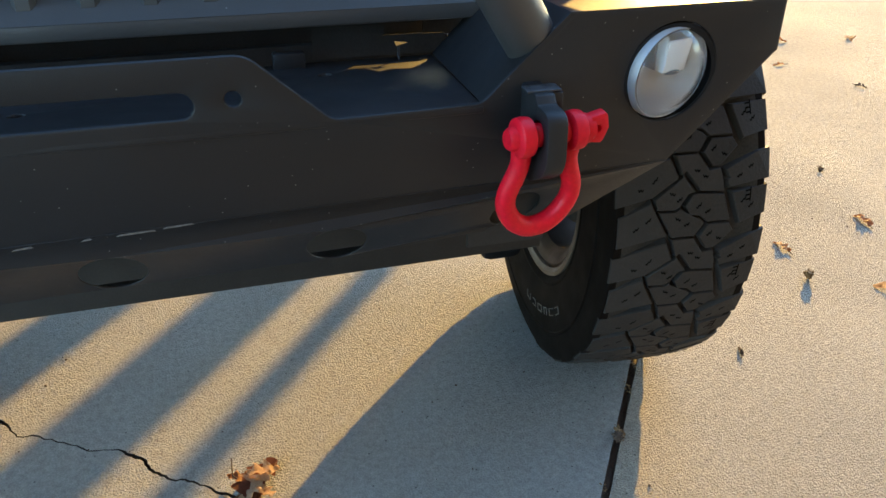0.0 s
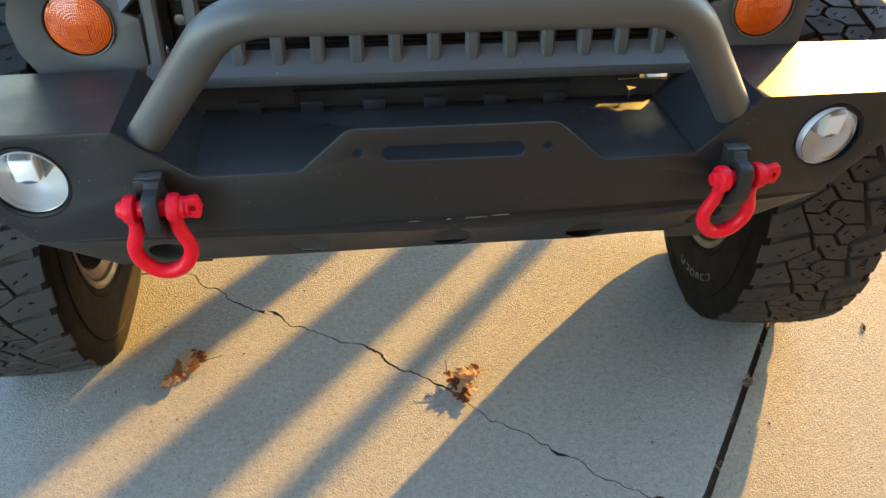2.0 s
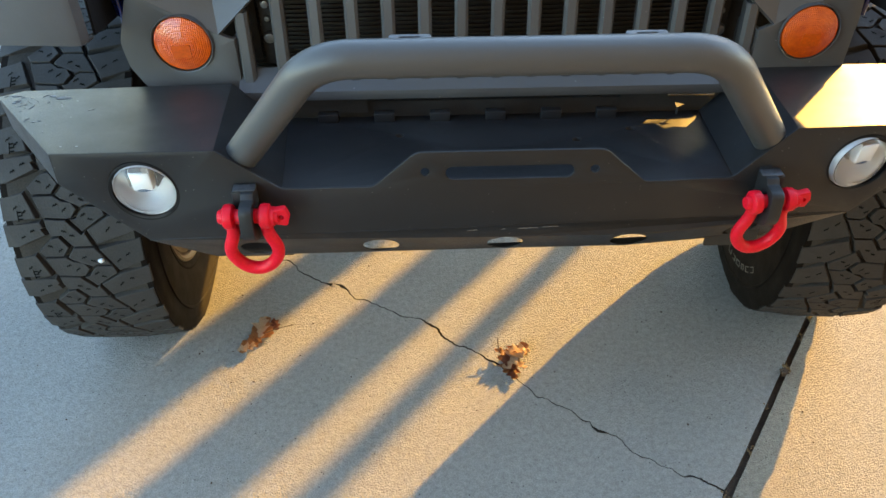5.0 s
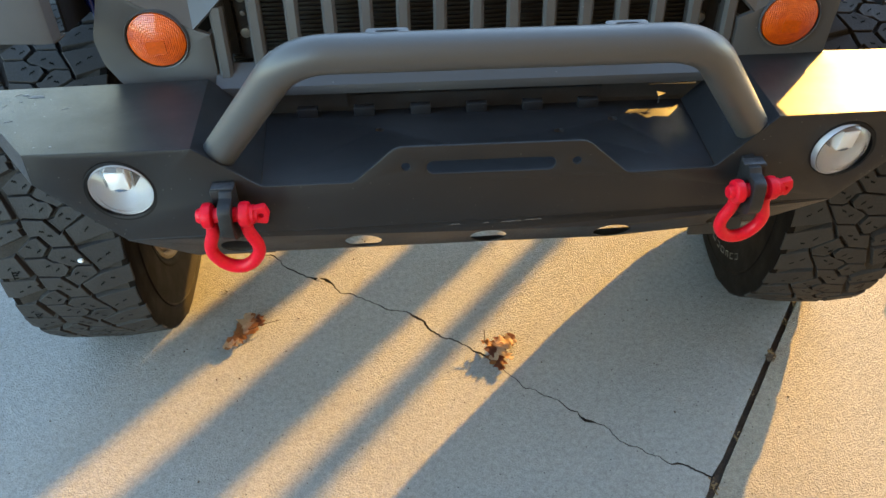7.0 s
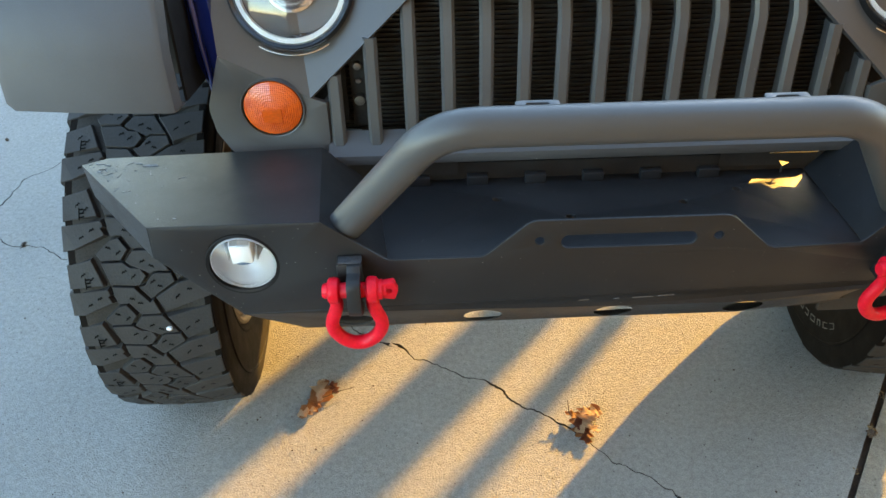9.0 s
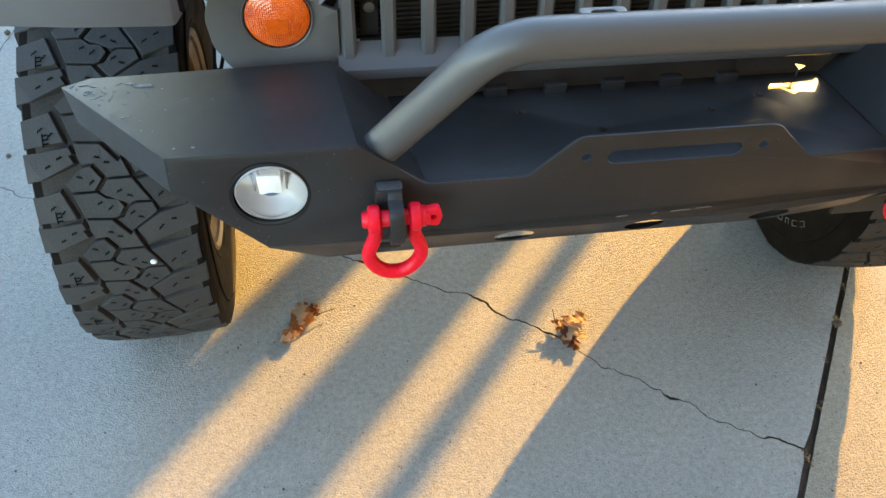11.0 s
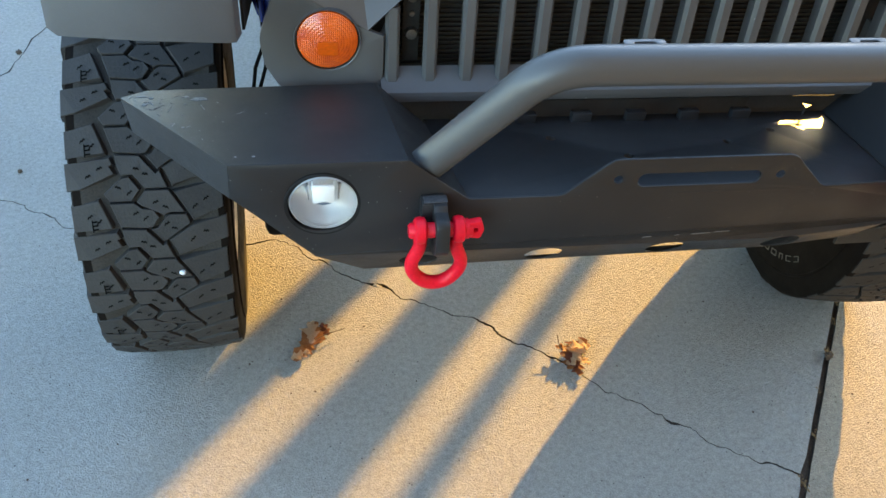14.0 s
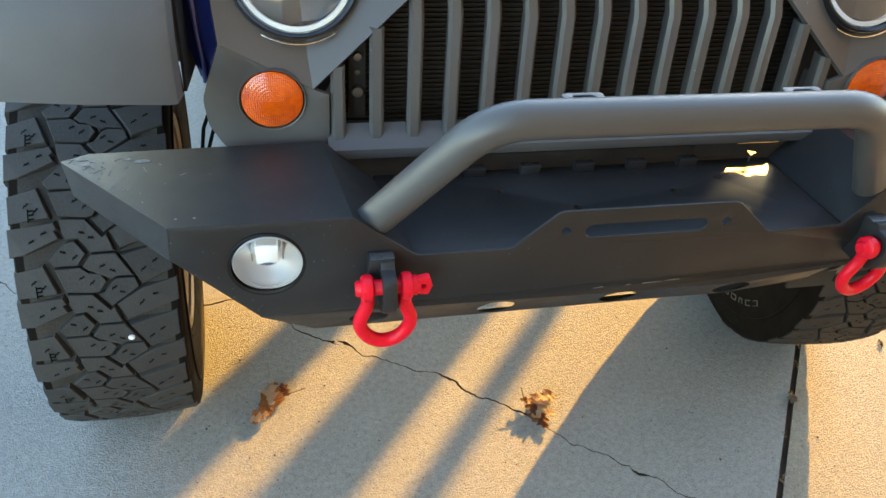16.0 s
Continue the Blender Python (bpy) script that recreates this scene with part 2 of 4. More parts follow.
# ---------------------------------------------------------------- mesh tools
def mesh_of(bm, name, material, smooth=40):
    me = bpy.data.meshes.new(name)
    bmesh.ops.recalc_face_normals(bm, faces=bm.faces)
    bm.to_mesh(me)
    bm.free()
    me.materials.append(material)
    if smooth:
        me.polygons.foreach_set("use_smooth", [True] * len(me.polygons))
        me.set_sharp_from_angle(angle=radians(smooth))
    return me


def part(name, bm, material, parent=None, label="", smooth=40):
    ob = new(name, mesh_of(bm, name, material, smooth))
    if parent is not None:
        ob.parent = parent
    if label:
        tagged(ob, label)
    return ob


def thing(name, label, category, m=None, group="", kind=""):
    ob = new(name)
    ob.empty_display_size = 0.05
    if m is not None:
        ob.matrix_world = m
    return tagged(ob, label, category, group, kind)


def join(*bms):
    out = bmesh.new()
    for bm in bms:
        me = bpy.data.meshes.new("tmp")
        bm.to_mesh(me)
        bm.free()
        out.from_mesh(me)
        bpy.data.meshes.remove(me)
    return out


def bevel(bm, width, segments=2, angle=25):
    edges = [e for e in bm.edges if len(e.link_faces) == 2 and e.calc_face_angle(0) > radians(angle)]
    bmesh.ops.bevel(bm, geom=edges, offset=width, segments=segments, affect="EDGES", profile=0.5)
    return bm


def moved(bm, m):
    bmesh.ops.transform(bm, matrix=m, verts=bm.verts)
    return bm


def block(x0, x1, y0, y1, z0, z1, r=0.0, segments=2):
    bm = bmesh.new()
    bmesh.ops.create_cube(bm, size=1.0)
    moved(bm, Matrix.LocRotScale(((x0 + x1) / 2, (y0 + y1) / 2, (z0 + z1) / 2), None, (x1 - x0, y1 - y0, z1 - z0)))
    return bevel(bm, r, segments) if r else bm


def loop_edges(bm, pts):
    vs = [bm.verts.new((u, v, 0)) for u, v in pts]
    return [bm.edges.new((vs[i], vs[(i + 1) % len(vs)])) for i in range(len(vs))]


def flat(outer, holes=(), thick=0.006, m=None, soft=0.0):
    """A plate in the uv plane with holes, thick along w, laid by m."""
    bm = bmesh.new()
    edges = loop_edges(bm, outer)
    for h in holes:
        edges += loop_edges(bm, h)
    bmesh.ops.triangle_fill(bm, edges=edges, use_beauty=True, use_dissolve=False)
    bmesh.ops.dissolve_limit(bm, angle_limit=0.01, verts=bm.verts, edges=[e for e in bm.edges if len(e.link_faces) == 2]) if not holes else None
    got = bmesh.ops.extrude_face_region(bm, geom=bm.faces[:])
    bmesh.ops.translate(bm, vec=(0, 0, thick), verts=[v for v in got["geom"] if isinstance(v, bmesh.types.BMVert)])
    if soft:
        edges = [e for e in bm.edges if len(e.link_faces) == 2 and e.calc_face_angle(0) > radians(60)]
        bmesh.ops.bevel(bm, geom=edges, offset=soft, segments=2, affect="EDGES", profile=0.5)
    return moved(bm, m) if m else bm


def plate(pts, thick=0.006, soft=0.0015):
    """A plate between points in space that lie in about one plane; it grows thick against their normal."""
    pts = [Vector(p) for p in pts]
    n = Vector((0, 0, 0))
    for i in range(len(pts)):
        n += (pts[i] - pts[0]).cross(pts[(i + 1) % len(pts)] - pts[0])
    n.normalize()
    bm = bmesh.new()
    a = [bm.verts.new(p) for p in pts]
    b = [bm.verts.new(p - n * thick) for p in pts]
    bm.faces.new(a)
    bm.faces.new(b[::-1])
    for i in range(len(pts)):
        j = (i + 1) % len(pts)
        bm.faces.new((a[i], b[i], b[j], a[j]))
    if soft:
        bevel(bm, soft, 2, 30)
    return bm


def ring_pts(cx, cy, rx, ry, n=32, a0=0.0):
    return [(cx + rx * math.cos(a0 + 2 * math.pi * i / n), cy + ry * math.sin(a0 + 2 * math.pi * i / n)) for i in range(n)]


def stadium(cx, cy, length, height, n=8):
    r, out = height / 2, []
    for side, start in ((1, -90), (-1, 90)):
        for i in range(n + 1):
            a = radians(start + 180 * i / n)
            out.append((cx + side * (length / 2 - r) + r * math.cos(a), cy + r * math.sin(a)))
    return out


def rounded(pts, r, n=4):
    """An outline with its corners rounded by r (a number, or one per corner)."""
    out = []
    for i, p in enumerate(pts):
        p = Vector(p)
        a, b = Vector(pts[i - 1]) - p, Vector(pts[(i + 1) % len(pts)]) - p
        k = r[i] if isinstance(r, (list, tuple)) else r
        if k <= 0:
            out.append(tuple(p))
            continue
        half = a.angle(b) / 2
        d = min(k / math.tan(half), a.length * 0.49, b.length * 0.49)
        s, e = p + a.normalized() * d, p + b.normalized() * d
        for j in range(n + 1):
            t = j / n
            out.append(tuple(s * (1 - t) ** 2 + p * 2 * t * (1 - t) + e * t ** 2))
    return out


def fillet(pts, r, n=6):
    """A path in space with rounded bends."""
    pts = [Vector(p) for p in pts]
    out = [pts[0]]
    for i in range(1, len(pts) - 1):
        a, b = pts[i - 1] - pts[i], pts[i + 1] - pts[i]
        d = min(r / math.tan(a.angle(b) / 2), a.length * 0.48, b.length * 0.48)
        s, e = pts[i] + a.normalized() * d, pts[i] + b.normalized() * d
        for j in range(n + 1):
            t = j / n
            out.append(s * (1 - t) ** 2 + pts[i] * 2 * t * (1 - t) + e * t ** 2)
    return out + [pts[-1]]


def tube(path, r, n=16, closed=False, caps=True):
    """A round bar along a path; r may be one radius or one per point."""
    path = [Vector(p) for p in path]
    bm, rings, ref = bmesh.new(), [], None
    k = len(path)
    for i, p in enumerate(path):
        if closed:
            d = (path[(i + 1) % k] - path[i - 1]).normalized()
        else:
            d = (path[min(i + 1, k - 1)] - path[max(i - 1, 0)]).normalized()
        if ref is None:
            ref = d.orthogonal().normalized()
        ref = (ref - d * ref.dot(d)).normalized()
        side = d.cross(ref)
        rad = r[i] if isinstance(r, (list, tuple)) else r
        rings.append([bm.verts.new(p + (ref * math.cos(2 * math.pi * j / n) + side * math.sin(2 * math.pi * j / n)) * rad) for j in range(n)])
    for i in range(k if closed else k - 1):
        a, b = rings[i], rings[(i + 1) % k]
        for j in range(n):
            bm.faces.new((a[j], a[(j + 1) % n], b[(j + 1) % n], b[j]))
    if caps and not closed:
        bm.faces.new(rings[0][::-1])
        bm.faces.new(rings[-1])
    return bm


def lathe(profile, n=48, m=None):
    """Turns (radius, height) pairs about the z axis."""
    bm, rings = bmesh.new(), []
    for r, h in profile:
        if r < 1e-6:
            rings.append([bm.verts.new((0, 0, h))])
        else:
            rings.append([bm.verts.new((r * math.cos(2 * math.pi * j / n), r * math.sin(2 * math.pi * j / n), h)) for j in range(n)])
    for a, b in zip(rings, rings[1:]):
        for j in range(n):
            k = (j + 1) % n
            if len(a) == 1 and len(b) > 1:
                bm.faces.new((a[0], b[k], b[j]))
            elif len(b) == 1 and len(a) > 1:
                bm.faces.new((a[j], a[k], b[0]))
            elif len(a) > 1:
                bm.faces.new((a[j], a[k], b[k], b[j]))
    return moved(bm, m) if m else bm


FRONT = Matrix(((1, 0, 0, 0), (0, 0, -1, 0), (0, 1, 0, 0), (0, 0, 0, 1)))   # u to x, v to z, w towards the viewer (-y)

# ---------------------------------------------------------------- ground
random.seed(3)


def jagged(pts, depth=3, k=0.09):
    """Breaks a line into a crooked one."""
    pts = [Vector(p) for p in pts]
    for _ in range(depth):
        out = [pts[0]]
        for a, b in zip(pts, pts[1:]):
            d = b - a
            out += [(a + b) / 2 + Vector((-d.y, d.x)) * random.uniform(-k, k), b]
        pts = out
    return pts


def joint_x(y):
    return 0.545 + 0.722 * y


CRACK = jagged([(-4.0, 2.35), (-2.6, 1.72), (-1.86, 1.33), (-1.63, 1.22), (-1.47, 1.135), (-1.284, 1.0), (-1.02, 0.92), (-0.759, 0.891),
                (-0.657, 0.896), (-0.54, 0.80), (-0.40, 0.693), (-0.343, 0.637), (-0.142, 0.542), (-0.093, 0.482), (0.011, 0.41),
                (0.104, 0.315), (0.183, 0.243), (0.27, 0.164), (0.36, 0.088), (0.44, 0.035), (joint_x(0) - 0.02, -0.005)], 4, 0.15)
BRANCH = jagged([(-1.86, 1.33), (-1.82, 1.477), (-1.81, 1.63), (-1.707, 1.783), (-1.635, 2.04), (-1.5, 2.5), (-1.35, 3.2), (-1.2, 5.0)], 3, 0.1)


def widths(line, low, high, seed):
    """Half widths along a crack: hairline here, open there."""
    return [low + (high - low) * max(0.0, noise.noise((p.x * 7 + seed, p.y * 7, 0.3))) ** 1.2 * 2.2 for p in line]


def side(line, half, sign):
    out = []
    for i, p in enumerate(line):
        d = (line[min(i + 1, len(line) - 1)] - line[max(i - 1, 0)]).normalized()
        jit = noise.noise((p.x * 60, p.y * 60, sign)) * 0.0010 + 0.008 * max(0.0, noise.noise((p.x * 21, p.y * 21, sign * 3.3)) - 0.3)
        out.append(tuple(p + Vector((-d.y, d.x)) * sign * (half[i] + jit)))
    return out


def slab(name, outline, material, label, thick=0.1):
    bm = flat(outline, thick=thick, m=Matrix.Translation((0, 0, -thick)))
    ob = part(name, bm, material, None, label, smooth=0)
    ob.data.materials.append(M_EARTH)
    for f in ob.data.polygons:
        f.material_index = 1 if abs(f.normal.z) < 0.5 else 0       # dirt on the broken edges
    return tagged(ob, label, "pavement", kind="structure")


half = [w + 0.007 * math.exp(-((p - Vector((-0.40, 0.693))).length / 0.022) ** 2) for w, p in zip(widths(CRACK, 0.0012, 0.0034, 1.7), CRACK)]
up, down = side(CRACK, half, 1), side(CRACK, half, -1)
bh = widths(BRANCH, 0.0013, 0.003, 4.1)
b_left, b_right = side(BRANCH, bh, 1), side(BRANCH, bh, -1)
cut = min(range(len(CRACK)), key=lambda i: (CRACK[i] - BRANCH[0]).length)
GAP = 0.009


def worn_edge(sign, y0=-5.0, y1=5.0, n=500):
    """The slab's edge along the joint, chipped here and there."""
    out = []
    for i in range(n + 1):
        y = y0 + (y1 - y0) * i / n
        chip = 0.0016 * noise.noise((y * 25, sign * 9, 1)) + 0.005 * max(0.0, noise.noise((y * 6, sign * 4, 7)) - 0.25)
        out.append((joint_x(y) + sign * (GAP + chip), y))
    return out


slab("pavement_1", down + [p for p in worn_edge(-1)[::-1] if p[1] < -0.03] + [(-4.0, -5)], M_SLAB, "grey concrete driveway slab with a long crooked crack")
slab("pavement_2", b_right[::-1][:-1] + up[cut + 1:] + [p for p in worn_edge(-1) if p[1] > 0.02], M_SLAB, "grey concrete driveway slab under the car")
slab("pavement_3", up[:cut] + b_left[1:] + [(-4.0, 5.0)], M_SLAB, "grey concrete driveway slab beside a branching crack")
slab("pavement_4", worn_edge(1) + [(joint_x(5) + 9, 5), (joint_x(-5) + 9, -5)], M_SLAB2, "coarse sunlit concrete slab")
slab("pavement_5", [(-4.02, -5), (-4.02, 5), (-12, 5), (-12, -5)], M_SLAB, "grey concrete driveway slab")
tagged(part("soil", block(-12.5, 14.0, -5.5, 5.5, -0.10, -0.022), M_EARTH, None, "", 0), "dark soil under the slabs", "soil", kind="structure")
FAR = 3600.0
bm = flat([(-FAR, -FAR), (FAR, -FAR), (FAR, FAR), (-FAR, FAR)], [[(-11.5, -4.6), (5.4, -4.6), (5.4, 4.6), (-11.5, 4.6)]], thick=0.05, m=Matrix.Translation((0, 0, -0.064)))
tagged(part("ground", bm, M_LAWN, None, "", 0), "bare dry ground round the driveway", "ground", kind="structure")

# joint filler between the slabs, sunk and crumbled
bm = bmesh.new()
rows = []
for i in range(260):
    y = -3.0 + i * 6.0 / 259
    z = -0.011 + 0.005 * noise.noise((y * 14, 0, 2))
    rows.append([bm.verts.new((joint_x(y) + s * (GAP + 0.004), y, z + 0.004 * noise.noise((y * 50, s * 3, 5)))) for s in (-1, -0.35, 0.35, 1)])
for a, b in zip(rows, rows[1:]):
    for j in range(3):
        bm.faces.new((a[j], a[j + 1], b[j + 1], b[j]))
tagged(part("joint_filler", bm, M_FIBRE, None, "", 0), "dark crumbled filler strip in the slab joint", "joint filler", kind="structure")

# ---------------------------------------------------------------- the car
car = thing("off_road_car", "dark blue off-road car with black steel bumper, front wheels turned", "car")
BACK = 0.15     # the bumper's top falls towards the grille by this much


def top_z(y, z0=0.930):
    return z0 - 0.115 * y


def knocked(bm):
    """The bumper's end on the driver's far side stands a little further back."""
    for v in bm.verts:
        k = min(1.0, max(0.0, (v.co.x - 0.30) / 0.14))
        v.co.y += 0.029 * k * k * (3 - 2 * k) + 0.03 * min(0.21, max(0.0, v.co.x - 0.44))
    return bm


def bumper_face():
    right = [(0.140, 0.9205), (0.206, 0.860), (0.343, 0.860), (0.432, 0.930), (0.668, 0.930), (0.671, 0.877), (0.564, 0.766)]
    r = [0.03, 0.02, 0.02, 0.008, 0.004, 0.004, 0.0]
    outline = rounded(right + [(-x, z) for x, z in right[::-1]], r + r[::-1], 5)
    holes = [stadium(0, 0.882, 0.192, 0.022), ring_pts(-0.127, 0.885, 0.0065, 0.0065, 12), ring_pts(0.127, 0.885, 0.0065, 0.0065, 12),
             ring_pts(-0.549, 0.8635, 0.0503, 0.0503, 40), ring_pts(0.549, 0.8635, 0.0503, 0.0503, 40)]
    return flat(outline, holes, 0.006, FRONT @ Matrix.Translation((0, 0, -0.006)), 0.0026)


bumper = part("front_bumper", knocked(bumper_face()), M_COAT, car, "black textured steel bumper with fairlead slot", 30)


def bumper_plates():
    # the lower strip leans back under the car
    L = math.hypot(0.090, 0.061)
    low = [(-0.564, 0), (0.564, 0), (0.487, -L), (-0.487, -L)]
    ovals = [ring_pts(x, -0.062, 0.030, 0.034, 28) for x in (-0.405, -0.203, 0.003, 0.209, 0.405)]
    tilt = Matrix.Rotation(math.atan2(0.061, 0.090), 4, "X")
    strip = flat(low, ovals, 0.002, Matrix.Translation((0, 0.0, 0.766)) @ tilt @ FRONT @ Matrix.Translation((0, 0, -0.002)), 0.0005)
    part("lower_strip", knocked(strip), M_COAT, bumper, "folded lower strip with round holes", 30)
    for s in (-1, 1):
        def pl(name, *pts):
            pts = [(s * x, y, z) for x, y, z in pts]
            part(name, knocked(plate(pts if s > 0 else pts[::-1], 0.006, 0.0026)), M_COAT, bumper, "", 30)
        pl("wing_top", (0.432, 0.001, top_z(0)), (0.668, 0.001, top_z(0)), (0.834, 0.212, top_z(0.212)), (0.80, 0.236, top_z(0.236)), (0.455, 0.252, top_z(0.252)))
        pl("wing_side", (0.668, 0.001, 0.930), (0.671, 0.001, 0.877), (0.826, 0.203, 0.852), (0.834, 0.212, top_z(0.212)))
        pl("wing_return", (0.671, 0.001, 0.877), (0.487, 0.063, 0.677), (0.487, 0.14, 0.690), (0.66, 0.15, 0.86))
        pl("wing_slope", (0.343, 0.001, 0.859), (0.432, 0.001, top_z(0)), (0.455, 0.252, top_z(0.252)), (0.37, 0.252, 0.859 - BACK * 0.252))
    holes = [ring_pts(x, y, 0.008, 0.008, 10) for x, y in ((-0.17, 0.19), (0.13, 0.16), (-0.06, 0.12), (0.23, 0.2))]
    tray = flat([(-0.343, 0.003), (0.343, 0.003), (0.372, 0.276), (-0.372, 0.276)], holes, 0.006, Matrix.Translation((0, 0, 0.8525)) @ Matrix.Rotation(-math.atan(BACK), 4, "X"), 0.001)
    part("tray", tray, M_COAT, bumper, "flat tray behind the bumper face", 30)
    part("crossbeam", block(-0.60, 0.60, 0.39, 0.43, 0.435, 0.60, 0.004), M_DARK, bumper, "dark crossbeam behind the lower strip")


bumper_plates()
for x0, x1, z in ((-0.063, -0.046, 0.7705), (-0.010, -0.001, 0.7715), (0.018, 0.050, 0.7725), (0.056, 0.082, 0.7745)):
    part("scuff", plate([(x0, -0.0004, z), (x1, -0.0004, z + 0.001), (x1 - 0.002, -0.0004, z + 0.0026), (x0 + 0.003, -0.0004, z + 0.0016)], 0.0006, 0), M_SCUFF, bumper, "pale scuff on the black coat")
for x, y, w, h in ((-0.722, 0.203, 0.026, 0.011), (-0.742, 0.211, 0.010, 0.006), (-0.806, 0.214, 0.012, 0.004), (-0.790, 0.208, 0.009, 0.004), (-0.797, 0.186, 0.006, 0.005), (-0.735, 0.112, 0.004, 0.003), (-0.636, 0.024, 0.004, 0.003), (-0.659, 0.024, 0.004, 0.003)):
    z = 0.93 - 0.115 * y + 0.0006
    blot = [(x + a * (0.5 + 0.3 * noise.noise((a * 90 + x * 50, b * 90, 3))), y + b * (0.5 + 0.3 * noise.noise((a * 90, b * 90 + y * 50, 9))), 0) for a, b in ring_pts(0, 0, w, h, 12)]
    part("smear", plate([(a, b, 0.9306 - 0.115 * b) for a, b, _ in blot], 0.0005, 0), M_SMEAR, bumper, "dried pale smear on the black coat")
for s in (-1, 1):
    part("gusset", block(s * 0.405 - 0.045, s * 0.405 + 0.045, 0.077, 0.083, 0.661, 0.75), M_DARK, bumper, "dark steel gusset behind the shackle ear")
rnd = random.Random(21)
for _ in range(34):
    y = 0.215 - abs(rnd.gauss(0, 0.055))
    x = -0.825 + (0.215 - y) * 0.78 + abs(rnd.gauss(0, 0.06))
    if x > -0.46 or y < 0.02:
        continue
    a, length, wide = rnd.uniform(0, math.pi), rnd.choice((0.0012, 0.0016, 0.0022, 0.006)), rnd.uniform(0.0005, 0.0009)
    d, e = Vector((math.cos(a), math.sin(a))) * length, Vector((-math.sin(a), math.cos(a))) * wide
    pts = [(x + q.x, y + q.y, 0.9306 - 0.115 * (y + q.y)) for q in (-d - e, d - e * 0.4, d + e * 0.6, -d + e)]
    part("scratch", plate(pts, 0.0004, 0), M_SMEAR, bumper, "fine pale scratch in the black coat", 0)
LEG = [(-0.424, 0.045, 0.868), (-0.268, -0.030, 1.086), (0.268, -0.030, 1.086), (0.426, 0.066, 0.868)]
part("hoop", tube(fillet(LEG, 0.10, 10), 0.0255, 24), M_TUBE, bumper, "satin black bent steel hoop")
for s in (-1, 1):
    part("weld", tube([Vector((s * 0.4095, 0.0405 if s < 0 else 0.060, 0.886)) + Vector((0.029 * math.cos(a), 0.029 * math.sin(a), 0.024 * math.cos(a) * s)) for a in [i * math.pi / 12 for i in range(24)]], 0.0035, 6, closed=True), M_TUBE, bumper)
for x in (-0.142, 0.17):
    tab = flat(rounded([(-0.028, -0.012), (0.028, -0.012), (0.028, 0.014), (-0.028, 0.014)], 0.006), [stadium(0, 0.004, 0.03, 0.008)], 0.005, None, 0.0008)
    part("lamp_tab", moved(tab, pose(x, -0.004, 1.094, 6)), M_TUBE, bumper, "slotted lamp tab on the hoop")
for i in range(6):
    x = -0.297 + i * 0.099
    part("rear_tab", block(x - 0.018, x + 0.018, 0.247, 0.262, 0.812, 0.838, 0.002), M_COAT, bumper)
for s in (-1, 1):
    # thick ear for the shackle: it comes out through the face and is rounded below
    ear = flat(rounded([(-0.02, 0.873), (0.028, 0.873), (0.034, 0.866), (0.060, 0.866), (0.067, 0.812), (0.03, 0.79), (-0.02, 0.79)], [0, 0.004, 0.003, 0.022, 0.03, 0.015, 0], 5),
               [ring_pts(0.04, 0.841, 0.0125, 0.0125, 16)], 0.019, None, 0.0015)
    m = Matrix(((0, 0, 1, s * 0.389 - 0.0095 + (0.003 if s > 0 else 0)), (-1, 0, 0, 0.010 if s > 0 else 0), (0, 1, 0, 0), (0, 0, 0, 1)))
    ear = part("shackle_ear", moved(ear, m), M_COAT, bumper, "thick welded shackle ear")
    dy = 0.010 if s > 0 else 0
    part("mount_block", block(s * 0.400 - 0.0138, s * 0.400 + 0.0138, dy - 0.022, dy + 0.004, 0.836, 0.872, 0.003), M_COAT, ear, "short block welded beside the ear")
    part("worn_cap", block(s * 0.3945 - 0.0165, s * 0.3945 + 0.0165, dy - 0.021, dy - 0.005, 0.8722, 0.8742, 0.0008), M_WORN, ear, "top edge worn to bare metal")


